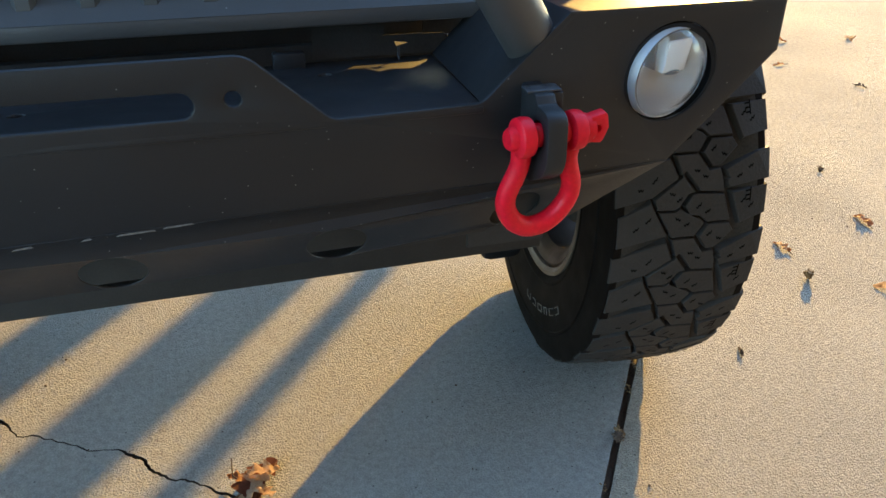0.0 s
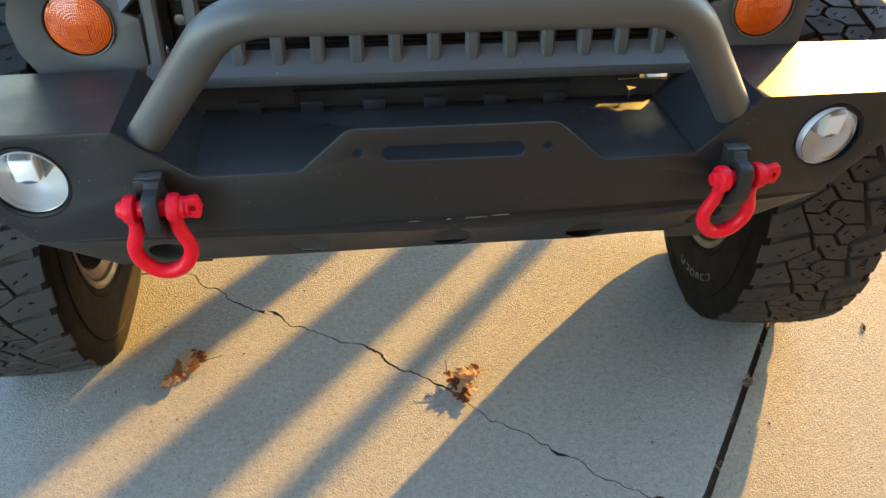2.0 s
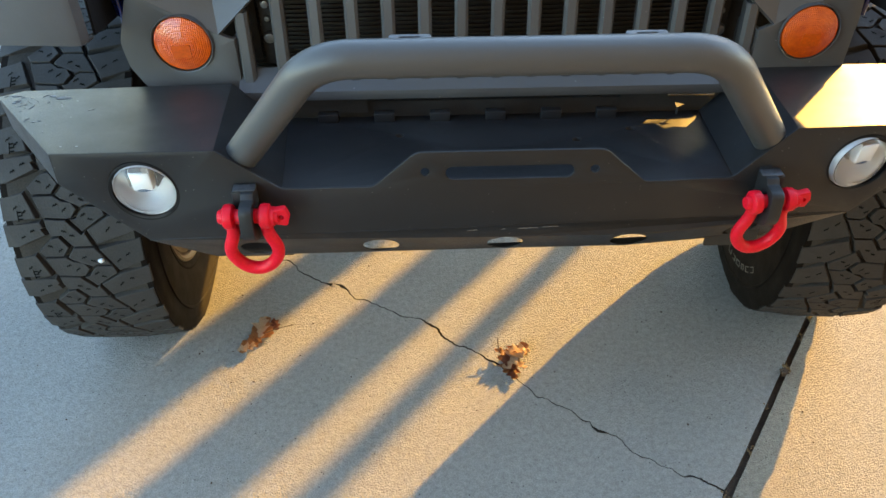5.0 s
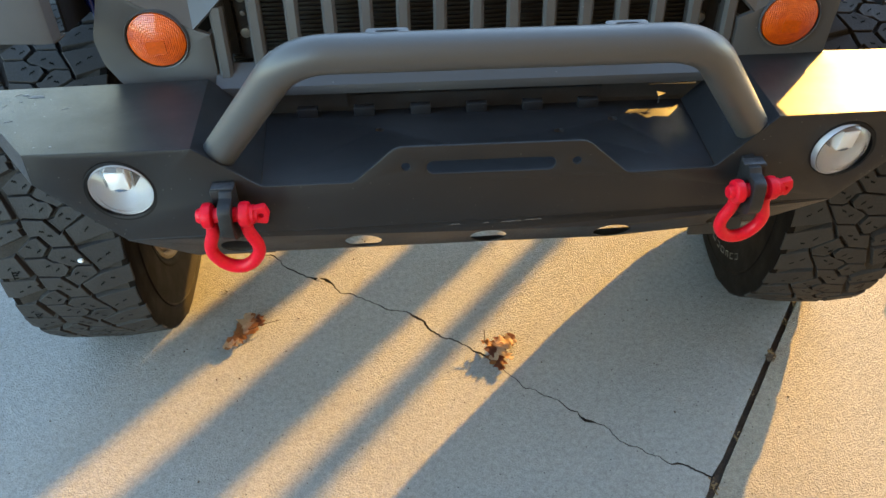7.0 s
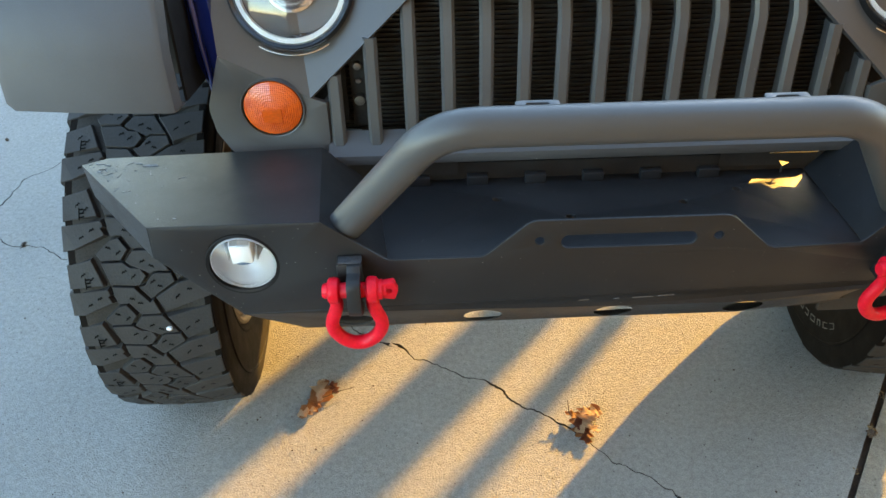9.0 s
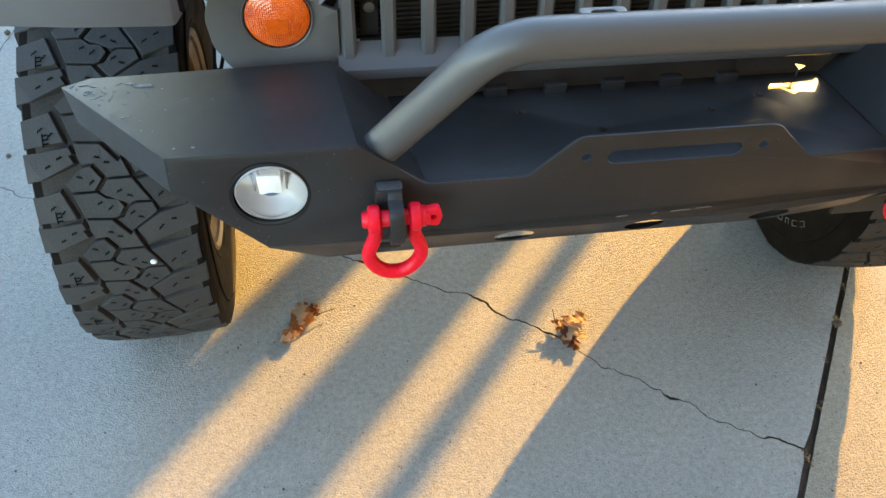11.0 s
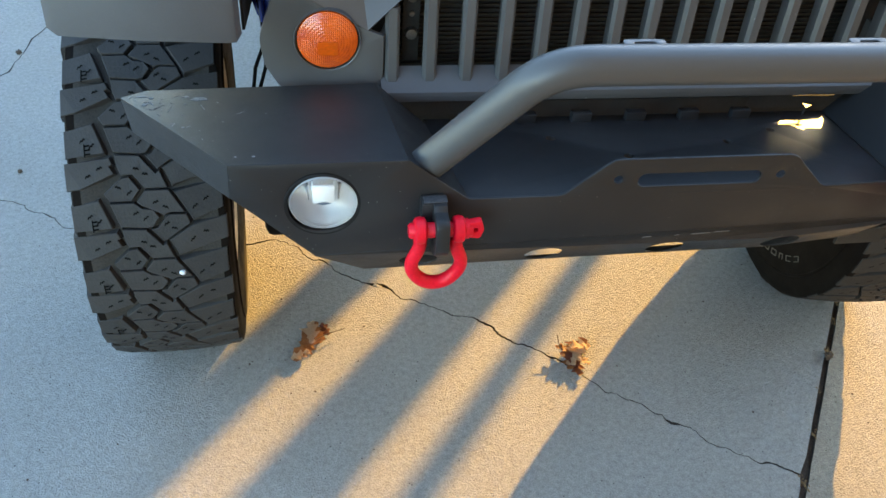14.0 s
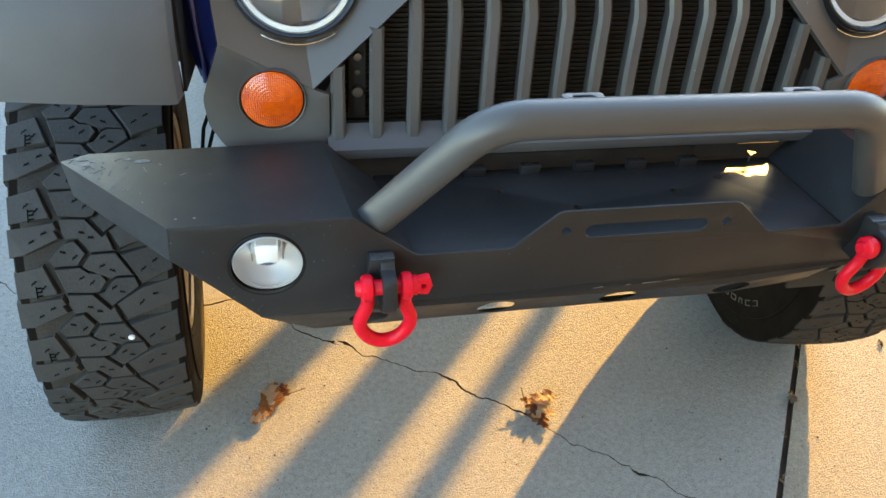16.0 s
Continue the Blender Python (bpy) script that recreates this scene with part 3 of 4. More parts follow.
def fog_lamp(s):
    lamp = part("fog_lamp", moved(lathe([(0.0, 0.034), (0.022, 0.031), (0.038, 0.018), (0.0475, 0.001), (0.0500, -0.003), (0.0515, -0.0035), (0.0535, 0.002), (0.0535, 0.012), (0.03, 0.06), (0.0, 0.062)], 48), FOG(s)), M_SATIN, car, "round chrome fog lamp with clear lens")
    lens = part("lens", moved(lathe([(0.0, -0.021), (0.02, -0.0195), (0.036, -0.015), (0.046, -0.009), (0.0502, -0.003), (0.048, -0.003), (0.035, -0.012), (0.02, -0.0165), (0.0, -0.018)], 48), FOG(s)), M_FLUTED, lamp, "clear fluted lens")
    lens.visible_shadow = False
    # a bright box round the bulb, open to the front, in the upper half
    part("bulb_box", moved(join(block(-0.0165, -0.0148, -0.042, -0.004, -0.004, 0.03), block(0.0148, 0.0165, -0.042, -0.004, -0.004, 0.03), moved(block(-0.0160, 0.0160, -0.039, -0.0035, -0.0015, 0.0015, 0.001), pose(0, 0, -0.003, 4))), FOG(s)), M_WHITE, lamp, "bright box round the bulb")
    part("bulb_cap", moved(lathe([(0.0, -0.005), (0.008, -0.0045), (0.0125, -0.002), (0.013, 0.004), (0.0, 0.006)], 28, pose(0, -0.0030, -0.001) @ Matrix.Diagonal((1, 0.32, 1, 1))), FOG(s)), M_BULB, lamp, "dark blue-grey bulb cap")
    # side plates, their dark reflection put into the grey
    for k in (-1, 1):
        part("reflector_fin", moved(block(k * 0.0225 - 0.0014, k * 0.0225 + 0.0014, -0.033, -0.006, 0.0, 0.03, 0.001), FOG(s)), M_FIN, lamp, "fin beside the bulb, greyed for its dark reflection")
    part("bezel", moved(lathe([(0.0470, -0.004), (0.0515, -0.005), (0.0540, -0.003), (0.0545, 0.026), (0.0470, 0.026)], 48), Matrix.Translation((s * 0.549, 0.0045 + (0.033 if s > 0 else 0), 0.8585)) @ Matrix.Rotation(radians(2 if s > 0 else 0), 4, "Z") @ Matrix.Rotation(radians(-90), 4, "X")), M_LINER, lamp, "black ring set low round the lamp")


def FOG(s):
    # local z points into the car
    return Matrix.Translation((s * 0.549 + (0.002 if s < 0 else 0), 0.003 + (0.033 if s > 0 else 0), 0.8620)) @ Matrix.Rotation(radians(13 if s > 0 else 0), 4, "Z") @ Matrix.Rotation(radians(-90 + 3), 4, "X") @ Matrix.Scale(0.895, 4)


for s in (-1, 1):
    fog_lamp(s)

# ---- grille and its side panels
GY = 0.27
grille = part("grille", join(plate([(-0.445, GY - 0.022, 0.884), (0.445, GY - 0.022, 0.884), (0.445, GY + 0.02, 0.910), (-0.445, GY + 0.02, 0.910)], 0.006, 0.002), block(-0.445, 0.445, GY - 0.022, GY + 0.0, 0.866, 0.885, 0.003),
                             block(-0.30, 0.30, GY + 0.01, GY + 0.07, 1.138, 1.20, 0.006)), M_GRILLE, car, "matte charcoal angular grille surround")
for i in range(-7, 8):
    x = i * 0.061
    top = 1.145 if abs(x) < 0.29 else 1.145 - (abs(x) - 0.29) * 0.95
    prof = [(GY - 0.004, 0.895), (GY + 0.016, 1.088), (GY + 0.062, 1.17)]
    if top < 1.088:
        f = (top - 0.895) / (1.088 - 0.895)
        prof = [prof[0], (GY - 0.004 + 0.020 * f, top)]
    elif top < 1.17:
        f = (top - 1.088) / 0.082
        prof = prof[:2] + [(GY + 0.016 + 0.046 * f, top)]
    bm = bmesh.new()
    rings = []
    for y, z in prof:
        rings.append([bm.verts.new((x + dx, y + dy, z)) for dx, dy in ((-0.0065, -0.001), (0.0065, -0.001), (0.0115, 0.006), (0.009, 0.03), (-0.009, 0.03), (-0.0115, 0.006))])
    for a, b in zip(rings, rings[1:]):
        for j in range(6):
            bm.faces.new((a[j], a[(j + 1) % 6], b[(j + 1) % 6], b[j]))
    bm.faces.new(rings[0][::-1])
    bm.faces.new(rings[-1])
    part("slat", bevel(bm, 0.0012, 1), M_GRILLE, grille)
fins = join(*[block(-0.43, 0.43, 0.352, 0.358, z, z + 0.0022) for z in [0.878 + i * 0.0082 for i in range(38)]])
tagged(part("radiator_mesh", fins, M_RADIATOR, grille, "fine horizontal cooling fins", 0), kind="stuff")
part("radiator", block(-0.43, 0.43, 0.36, 0.40, 0.876, 1.22), M_DARK, grille, "dark radiator core")
for s in (-1, 1):
    part("bracket", block(s * 0.392 - 0.014, s * 0.392 + 0.014, 0.325, 0.332, 0.90, 1.06, 0.002), M_DARK, grille, "dark steel bracket")
    for r, z in ((0.008, 1.012), (0.005, 0.985), (0.011, 0.952)):
        part("bolt", moved(lathe([(0, -0.8 * r), (0.8 * r, -0.7 * r), (r, 0.0)], 12), pose(s * 0.392, 0.322, z, -90)), M_STEEL, grille, "bright bolt head")


def side_panel(s):
    """The grille's cheek: a flat lower face round the indicator, and two facets that fall back to the headlamp."""
    def p(x, y, z):
        return (s * x, y, z)

    def pl(*pts):
        return plate(list(pts) if s > 0 else list(pts)[::-1], 0.008, 0.0008)
    low = rounded([(0.442, 0.868), (0.570, 0.866), (0.606, 0.888), (0.626, 0.925), (0.631, 0.97), (0.600, 1.058), (0.466, 0.982), (0.442, 0.972)], [0.01, 0.03, 0.03, 0.04, 0.05, 0.004, 0.004, 0.004], 5)
    low = [(s * x, z) for x, z in low]
    if s > 0:
        low = [(min(x, 0.606 + 0.01 * max(0.0, (z - 0.97) / 0.09)), z) for x, z in low]
    hole = [ring_pts(s * 0.528, 0.967, 0.0505, 0.0505, 36)]
    face = flat(low, hole, 0.01, Matrix.Translation((0, GY, 0)) @ FRONT @ Matrix.Translation((0, 0, -0.01)), 0.0008)
    apex = p(0.466, GY, 0.982)
    a = pl(apex, p(0.600, GY, 1.058), p(0.612, GY + 0.062, 1.16), p(0.60, GY + 0.13, 1.28), p(0.50, GY + 0.155, 1.28))
    b = pl(apex, p(0.50, GY + 0.155, 1.28), p(0.24, GY + 0.12, 1.28), p(0.24, GY + 0.028, 1.15), p(0.295, GY + 0.024, 1.138))
    c = pl(p(0.442, GY, 0.905), p(0.442, GY, 0.972), p(0.424, GY + 0.055, 0.972), p(0.424, GY + 0.055, 0.905))
    part("side_panel", join(face, a, b, c), M_GRILLE, grille, "faceted charcoal panel round the lamps", 25)


def headlamp(s):
    m = Matrix.Translation((s * 0.484, GY + 0.062, 1.142)) @ Matrix.Rotation(radians(-90 - 23), 4, "X")
    lamp = part("headlamp", moved(lathe([(0.098, 0.05), (0.098, -0.012), (0.094, -0.018), (0.089, -0.014), (0.087, 0.0), (0.05, 0.03), (0.0, 0.035)], 56), m), M_GLOSS, car, "round headlamp with black bezel and white ring")
    part("halo_ring", moved(lathe([(0.087, -0.004), (0.0855, -0.010), (0.079, -0.010), (0.0775, -0.002)], 56), m), M_WHITE, lamp, "white ring light, off")
    part("projector", moved(lathe([(0.0, -0.016), (0.016, -0.013), (0.028, -0.002), (0.034, 0.004), (0.04, 0.006), (0.04, 0.03)], 40), m), M_CHROME, lamp, "bright projector lens")
    arc = [Vector((0.104 * math.cos(a), 0.104 * math.sin(a), -0.006)) for a in [radians(58 + 3 * i) for i in range(22)]]
    part("trim_arc", moved(tube(arc, 0.0018, 8), m), M_CHROME, lamp, "thin chrome arc under the lamp")
    glass = part("lens", moved(lathe([(0.0, -0.032), (0.04, -0.028), (0.07, -0.02), (0.088, -0.011), (0.086, -0.009), (0.068, -0.017), (0.04, -0.025), (0.0, -0.029)], 56), m), M_GLASS, lamp, "clear curved lens")
    glass.visible_shadow = False


def indicator(s):
    m = Matrix.Translation((s * 0.528, GY - 0.002, 0.967)) @ Matrix.Rotation(radians(-90), 4, "X")
    base = part("indicator", moved(lathe([(0.049, 0.02), (0.049, -0.002), (0.0505, -0.003), (0.0515, 0.0), (0.0515, 0.01)], 48), m), M_TUBE, car, "round amber turn indicator")
    dome = [(0.0, -0.0115)] + [(0.0475 * i / 40, -0.0115 * (1 - (i / 40) ** 2.2) - 0.00022 * math.cos(i * math.pi / 2)) for i in range(1, 40)] + [(0.0475, 0.003), (0.0475, 0.012)]
    bm = lathe(dome, 48, m)
    part("bulb_window", moved(flat(rounded([(-0.015, -0.019), (0.015, -0.019), (0.015, 0.003), (-0.015, 0.003)], 0.002), thick=0.0022, m=None), m @ Matrix.Rotation(math.pi, 4, "X") @ Matrix.Translation((0, 0, 0.0100))), M_WINDOW, base, "smooth clear window in the lens")
    part("lens", bm, M_AMBER, base, "ribbed amber lens")


for s in (-1, 1):
    side_panel(s)
    headlamp(s)
    indicator(s)

# ---- fender flares, body and underbody
def flare(s):
    """A flat-fronted plastic flare: front face, rolled top and outer lip, over the front wheel."""
    prof = [(0.205, 1.000), (0.186, 1.006), (0.19, 1.09), (0.215, 1.17), (0.27, 1.215), (0.40, 1.235), (0.9, 1.24), (1.15, 1.22), (1.32, 1.10), (1.36, 0.95)]
    bm, rings = bmesh.new(), []
    for i, (y, z) in enumerate(prof):
        out = 0.895 + 0.05 * min(1, max(0, (y - 0.2) / 0.4)) + (0.010, 0.010, 0.006, 0.002, 0, 0, 0, 0, 0, 0)[i]
        ring = []
        for x, dy, dz in ((0.650, 0.022, 0.002), (0.656, 0.002, 0.0), (0.666, -0.004, 0.002), (0.78, -0.004, 0.006), (out - 0.018, -0.002, 0.013), (out - 0.004, 0.006, 0.021), (out, 0.03, 0.026)):
            k = 1 if i < 4 else 0
            ring.append(bm.verts.new((s * x, y + dy * k, z + (dz if i < 3 else -min(abs(dy), 0.05) * 0.5))))
        rings.append(ring)
    for a, b in zip(rings, rings[1:]):
        for j in range(6):
            bm.faces.new((a[j], a[j + 1], b[j + 1], b[j]))
    bmesh.ops.recalc_face_normals(bm, faces=bm.faces)
    bmesh.ops.solidify(bm, geom=bm.faces[:], thickness=0.006)
    if s > 0:
        moved(bm, Matrix.Translation((-0.015, 0.035, 0.035)))
    part("fender_flare", bm, M_FLARE, car, "grained grey plastic fender flare", 35)
    part("flare_liner", plate([(s * 0.650, 0.226, 1.006), (s * 0.650, 0.24, 1.18), (s * 0.648, 0.29, 1.215), (s * 0.645, 0.7, 1.235), (s * 0.645, 0.7, 1.12), (s * 0.645, 0.36, 0.99)], 0.004, 0), M_LINER, car, "dark inner face of the flare")
    panel = [(0.612, 0.300, 0.984), (0.632, 0.306, 0.990), (0.652, 0.312, 1.06), (0.665, 0.33, 1.30), (0.618, 0.315, 1.30), (0.603, 0.296, 1.06)]
    panel = [(s * x, y, z) for x, y, z in panel]
    panel = plate(panel if s > 0 else panel[::-1], 0.012, 0.004)
    fender = part("fender", panel, M_BLUE, car, "deep blue painted front fender edge")
    edge = [(0.623, 0.298, 0.985), (0.630, 0.302, 1.06), (0.638, 0.312, 1.18), (0.643, 0.319, 1.29)]
    part("rolled_edge", tube([(s * x, y, z) for x, y, z in edge], 0.006, 12), M_BLUE, fender, "glossy rolled blue edge")


for s in (-1, 1):
    flare(s)

body = join(block(-0.60, 0.60, 0.42, 1.60, 1.05, 1.30, 0.04), 
            block(-0.78, 0.78, 1.45, 4.15, 0.58, 1.30, 0.04))
part("body", body, M_BLUE, car, "deep blue painted body", 30)
cabin = block(-0.70, 0.70, 1.62, 4.05, 1.28, 1.86, 0)
for v in cabin.verts:
    if v.co.z > 1.5:
        v.co = Vector((v.co.x * 0.88, v.co.y + (0.22 if v.co.y < 2 else -0.08), v.co.z))
cabin = part("cabin", bevel(cabin, 0.05, 3), M_BLUE, car, "upright blue cabin", 30)
part("windscreen", plate([(-0.60, 1.658, 1.38), (0.60, 1.658, 1.38), (0.54, 1.79, 1.77), (-0.54, 1.79, 1.77)], 0.03, 0.004), M_GLOSS, cabin, "dark glass windscreen")
for s in (-1, 1):
    for y0, y1 in ((1.95, 2.75), (2.85, 3.85)):
        pts = [(s * 0.693, y0, 1.40), (s * 0.693, y1, 1.40), (s * 0.640, y1 - 0.03, 1.76), (s * 0.640, y0 + 0.06, 1.76)]
        part("side_window", plate(pts if s > 0 else pts[::-1], 0.02, 0.004), M_GLOSS, cabin, "dark side glass")
part("engine_bay", block(-0.404, 0.404, 0.42, 1.50, 0.60, 1.10), M_DARK, car, "dark engine bay behind the radiator")
for s in (-1, 1):
    part("frame_rail", block(s * 0.41 - 0.05, s * 0.41 + 0.05, 0.26, 3.9, 0.62, 0.74, 0.008), M_DARK, car, "dark steel frame rail")
part("crossmember", block(-0.50, 0.50, 0.31, 0.322, 0.70, 0.827, 0.002), M_DARK, car, "dark steel crossmember")
# unseen block added to stop low sun passing under the rear
part("fuel_tank", block(-0.72, 0.72, 3.2, 4.12, 0.25, 0.60, 0.05), M_DARK, car, "unseen dark block added under the rear for shade")
for s in (-1, 1):
    part("lamp_backing", block(s * 0.51 - 0.095, s * 0.51 + 0.095, 0.345, 0.355, 0.90, 1.27), M_DARK, car, "dark panel behind the lamps")
    part("inner_fender", block(s * 0.66 - 0.058, s * 0.66 + 0.058, 0.40, 0.412, 0.972, 1.23), M_DARK, car, "dark inner fender")
for s in (-1, 1):
    # one side has an added hole, shaped to let a ragged patch of sun through
    sun_hole = [[(0.3157, 0.8391), (0.352, 0.8395), (0.3907, 0.8382), (0.3999, 0.8298), (0.4043, 0.8542), (0.3764, 0.8524), (0.3704, 0.8564), (0.3488, 0.8523), (0.3288, 0.8546), (0.3194, 0.8595)]] if s > 0 else []
    x0, x1 = sorted((s * 0.23, s * 0.585))
    shield = flat([(x0, 0.815), (x1, 0.815), (x1, 0.90), (x0, 0.90)], sun_hole, 0.0004, Matrix.Translation((0, 0.2905, 0)) @ FRONT @ Matrix.Translation((0, 0, -0.0004)))
    shield = part("splash_shield", shield, M_DARK, car, "dark plastic shield behind the grille", 0)
    if s > 0:
        # raised triangle added in the sunbeam to make a small bright spot
        part("small_bracket", join(plate([(0.3232, 0.2665, 0.8388), (0.3220, 0.2490, 0.8388), (0.3382, 0.2590, 0.8388)], 0.0010, 0), block(0.3255, 0.3280, 0.2570, 0.2590, 0.8180, 0.8382)), M_FLARE, shield, "small grey triangle on a stem, added to catch the sun")
# unseen panel added behind the shield; its wide cut-out passes sun but little sky
glow_mask = flat([(0.395, 0.80), (0.62, 0.80), (0.62, 0.972), (0.395, 0.972)], [rounded([(0.403, 0.855), (0.501, 0.855), (0.501, 0.895), (0.403, 0.895)], 0.006)], 0.003, Matrix.Translation((0, 0.4005, 0)) @ FRONT @ Matrix.Translation((0, 0, -0.003)))
part("radiator_support", glow_mask, M_DARK, car, "unseen dark panel added beside the radiator to cut sky glow", 0)
part("front_axle", tube([(-0.80, 0.735, 0.42), (0.80, 0.735, 0.42)], 0.04, 16), M_DARK, car, "dark front axle tube")
for s in (-1, 1):
    part("steering_knuckle", block(s * 0.640 - 0.045, s * 0.640 + 0.045, 0.64, 0.83, 0.24, 0.50, 0.02), M_LINER, car, "dark steering knuckle behind the wheel")
    coil = [(s * 0.50 + 0.058 * math.cos(a), 0.86 + 0.058 * math.sin(a), 0.46 + 0.30 * a / 40) for a in [i * 0.5 for i in range(80)]]
    part("coil_spring", tube(coil, 0.009, 8), M_LINER, car, "dark coil spring over the axle")
loop = tube(fillet([(-0.640, 0.45, 0.98), (-0.652, 0.45, 0.86), (-0.668, 0.45, 0.82), (-0.676, 0.45, 0.77), (-0.664, 0.45, 0.775), (-0.650, 0.45, 0.82), (-0.646, 0.45, 0.855), (-0.636, 0.45, 0.97)], 0.02), 0.0034, 8)
part("brake_hose", moved(join(loop, block(-0.678, -0.666, 0.443, 0.457, 0.742, 0.775, 0.002), block(-0.652, -0.640, 0.444, 0.456, 0.90, 0.93, 0.002)), Matrix.Translation((0.014, 0, 0))), M_BLACK, car, "thin black hose loop")

# ---- wheels
R, W, TREAD_H = 0.445, 0.29, 0.013


def crown(u):
    return 0.0018 * (u / 0.10) ** 2 + (0.0042 * max(0, (abs(u) - 0.105) / 0.045) ** 2)


def wrap(u, v, h):
    """Tread coordinates (across, round, height) to the wheel's own space; its axis is x."""
    r = R - TREAD_H - crown(u) + h
    u *= 0.88
    a = v / R
    return Vector((u, -r * math.cos(a), r * math.sin(a)))


PERIODS = 20                      # the pattern repeats this often round the tyre
P = 2 * math.pi * R / PERIODS
PHASE = 0.64 - 0.008 / P
U0, V0 = 315.0, 443.0
# one period of the tread, drawn on a grid of 0.61 mm across and P / 225 round
BLOCKS = {
    "shoulder_b": [(49, 344), (198, 331), (209, 355), (199, 361), (212, 383), (100, 428), (49, 436)],
    "shoulder_a": [(56, 473), (152, 455), (188, 541), (186, 549), (56, 563)],
    "lug": [(160, 440), (217, 394), (260, 388), (295, 430), (264, 467), (180, 467)],
    "chevron": [(206, 322), (300, 328), (345, 378), (360, 368), (385, 430), (295, 430), (260, 388), (222, 390), (210, 358)],
    "hook": [(176, 468), (264, 467), (290, 486), (330, 490), (350, 518), (325, 548), (300, 553), (205, 546)],
    "centre": [(295, 430), (385, 430), (437, 508), (375, 506), (350, 518), (330, 490), (290, 486), (264, 467)],
    "wedge": [(350, 518), (375, 506), (437, 508), (450, 540), (360, 593), (345, 603), (300, 553), (325, 548)],
    "inner_a": [(362, 366), (450, 318), (565, 292), (565, 378), (392, 424)],
    "inner_b": [(390, 438), (556, 402), (556, 500), (452, 536), (437, 508)],
}


def inset(pts, kind, more=0.0):
    """An outline drawn in on every side: wide round the tyre and between shoulder blocks, thin across the middle."""
    area = sum(a[0] * b[1] - b[0] * a[1] for a, b in zip(pts, pts[1:] + pts[:1]))
    sign = 1 if area > 0 else -1
    shoulder = "shoulder" in kind or "inner" in kind
    lines = []
    for a, b in zip(pts, pts[1:] + pts[:1]):
        d = (Vector(b) - Vector(a)).normalized()
        steep = abs(d.y) > 0.75 * abs(d.x)
        outside = abs(a[0]) > 0.14 and abs(b[0]) > 0.14
        gap = 0.0 if outside else 0.0022 if shoulder else 0.0046 if steep else 0.0022
        lines.append((Vector((-d.y, d.x)) * sign, gap + more))
    out = []
    for i, p in enumerate(pts):
        (na, da), (nb, db) = lines[i - 1], lines[i]
        det = na.x * nb.y - na.y * nb.x
        if abs(det) < 0.3:
            q = (na + nb).normalized() * (da + db) / 2
        else:
            q = Vector((da * nb.y - db * na.y, na.x * db - nb.x * da)) / det
            q = q * min(1.0, 0.011 / max(q.length, 1e-6))
        out.append(tuple(Vector(p) + q))
    return out


def tread_mesh(kind):
    """One tread block with a worn rim, and small wavy sipes on its crown."""
    grid = [((x - U0) * 0.00061, -(y - V0) * P / 225) for x, y in BLOCKS[kind]]
    rnd = random.Random(len(kind) * 7 + ord(kind[-1]))
    pts, crest = inset(grid, kind), inset(grid, kind, 0.0013)
    foot = inset(grid, kind, -0.0045 if "shoulder" in kind or "inner" in kind else -0.0012)      # the walls slope outwards
    bm = bmesh.new()
    low, mid, top = [], [], []
    for (u, v), (cu, cv), (fu, fv) in zip(pts, crest, foot):
        edge = abs(u) > 0.14
        low.append(bm.verts.new(wrap(u * 1.03, v, -0.024) if edge else wrap(fu, fv, -0.001)))
        mid.append(bm.verts.new(wrap(u, v, TREAD_H - (0.004 if edge else 0.0012))))
        top.append(bm.verts.new(wrap(cu, cv, TREAD_H + rnd.uniform(-0.0008, 0.0003))))
    n = len(pts)
    for a, b in ((low, mid), (mid, top)):
        for i in range(n):
            j = (i + 1) % n
            f = bm.faces.new((a[i], a[j], b[j], b[i]))
            # inner shoulder walls take the rubber that has shade in its colour
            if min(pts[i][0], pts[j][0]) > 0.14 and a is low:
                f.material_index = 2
    bmesh.ops.triangulate(bm, faces=[bm.faces.new(top)])
    mu, mv = sum(u for u, _ in pts) / n, sum(v for _, v in pts) / n
    spots = [(0.012, 0.008), (-0.012, -0.006)] if "inner" in kind or kind == "shoulder_b" else [(-0.006, 0.006), (0.012, -0.004)]

    def cut(line, half):
        for a, b in zip(line, line[1:]):
            wide = Vector((b[1] - a[1], a[0] - b[0])).normalized() * half
            f = bm.faces.new([bm.verts.new(wrap(u, v, TREAD_H + 0.0005)) for u, v in ((a[0] - wide.x, a[1] - wide.y), (b[0] - wide.x, b[1] - wide.y), (b[0] + wide.x, b[1] + wide.y), (a[0] + wide.x, a[1] + wide.y))])
            f.material_index = 1
    for du, dv in spots:
        du, lean = du + rnd.uniform(-0.002, 0.002), rnd.uniform(-0.5, 0.9)
        cut([(mu + du + (i - 2) * 0.0026, mv + dv + (i - 2) * 0.0026 * lean + (0.0021 if i % 2 else -0.0021)) for i in range(5)], 0.0011)
    if kind == "shoulder_a":
        at = [((x - U0) * 0.00061, -(y - V0) * P / 225) for x, y in ((122, 518), (122, 556), (122, 524), (138, 522), (122, 536), (140, 534), (122, 548), (140, 546))]
        for k in range(0, 8, 2):
            cut(at[k:k + 2], 0.0014)
    me = mesh_of(bm, "tread_block", M_TREAD, 0)
    me.materials.append(M_BLACK)
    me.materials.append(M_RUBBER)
    return me


TREADS = {k: tread_mesh(k) for k in BLOCKS}
AXLE = Matrix(((0, 0, 1, 0), (0, 1, 0, 0), (-1, 0, 0, 0), (0, 0, 0, 1)))       # lathe's z along x


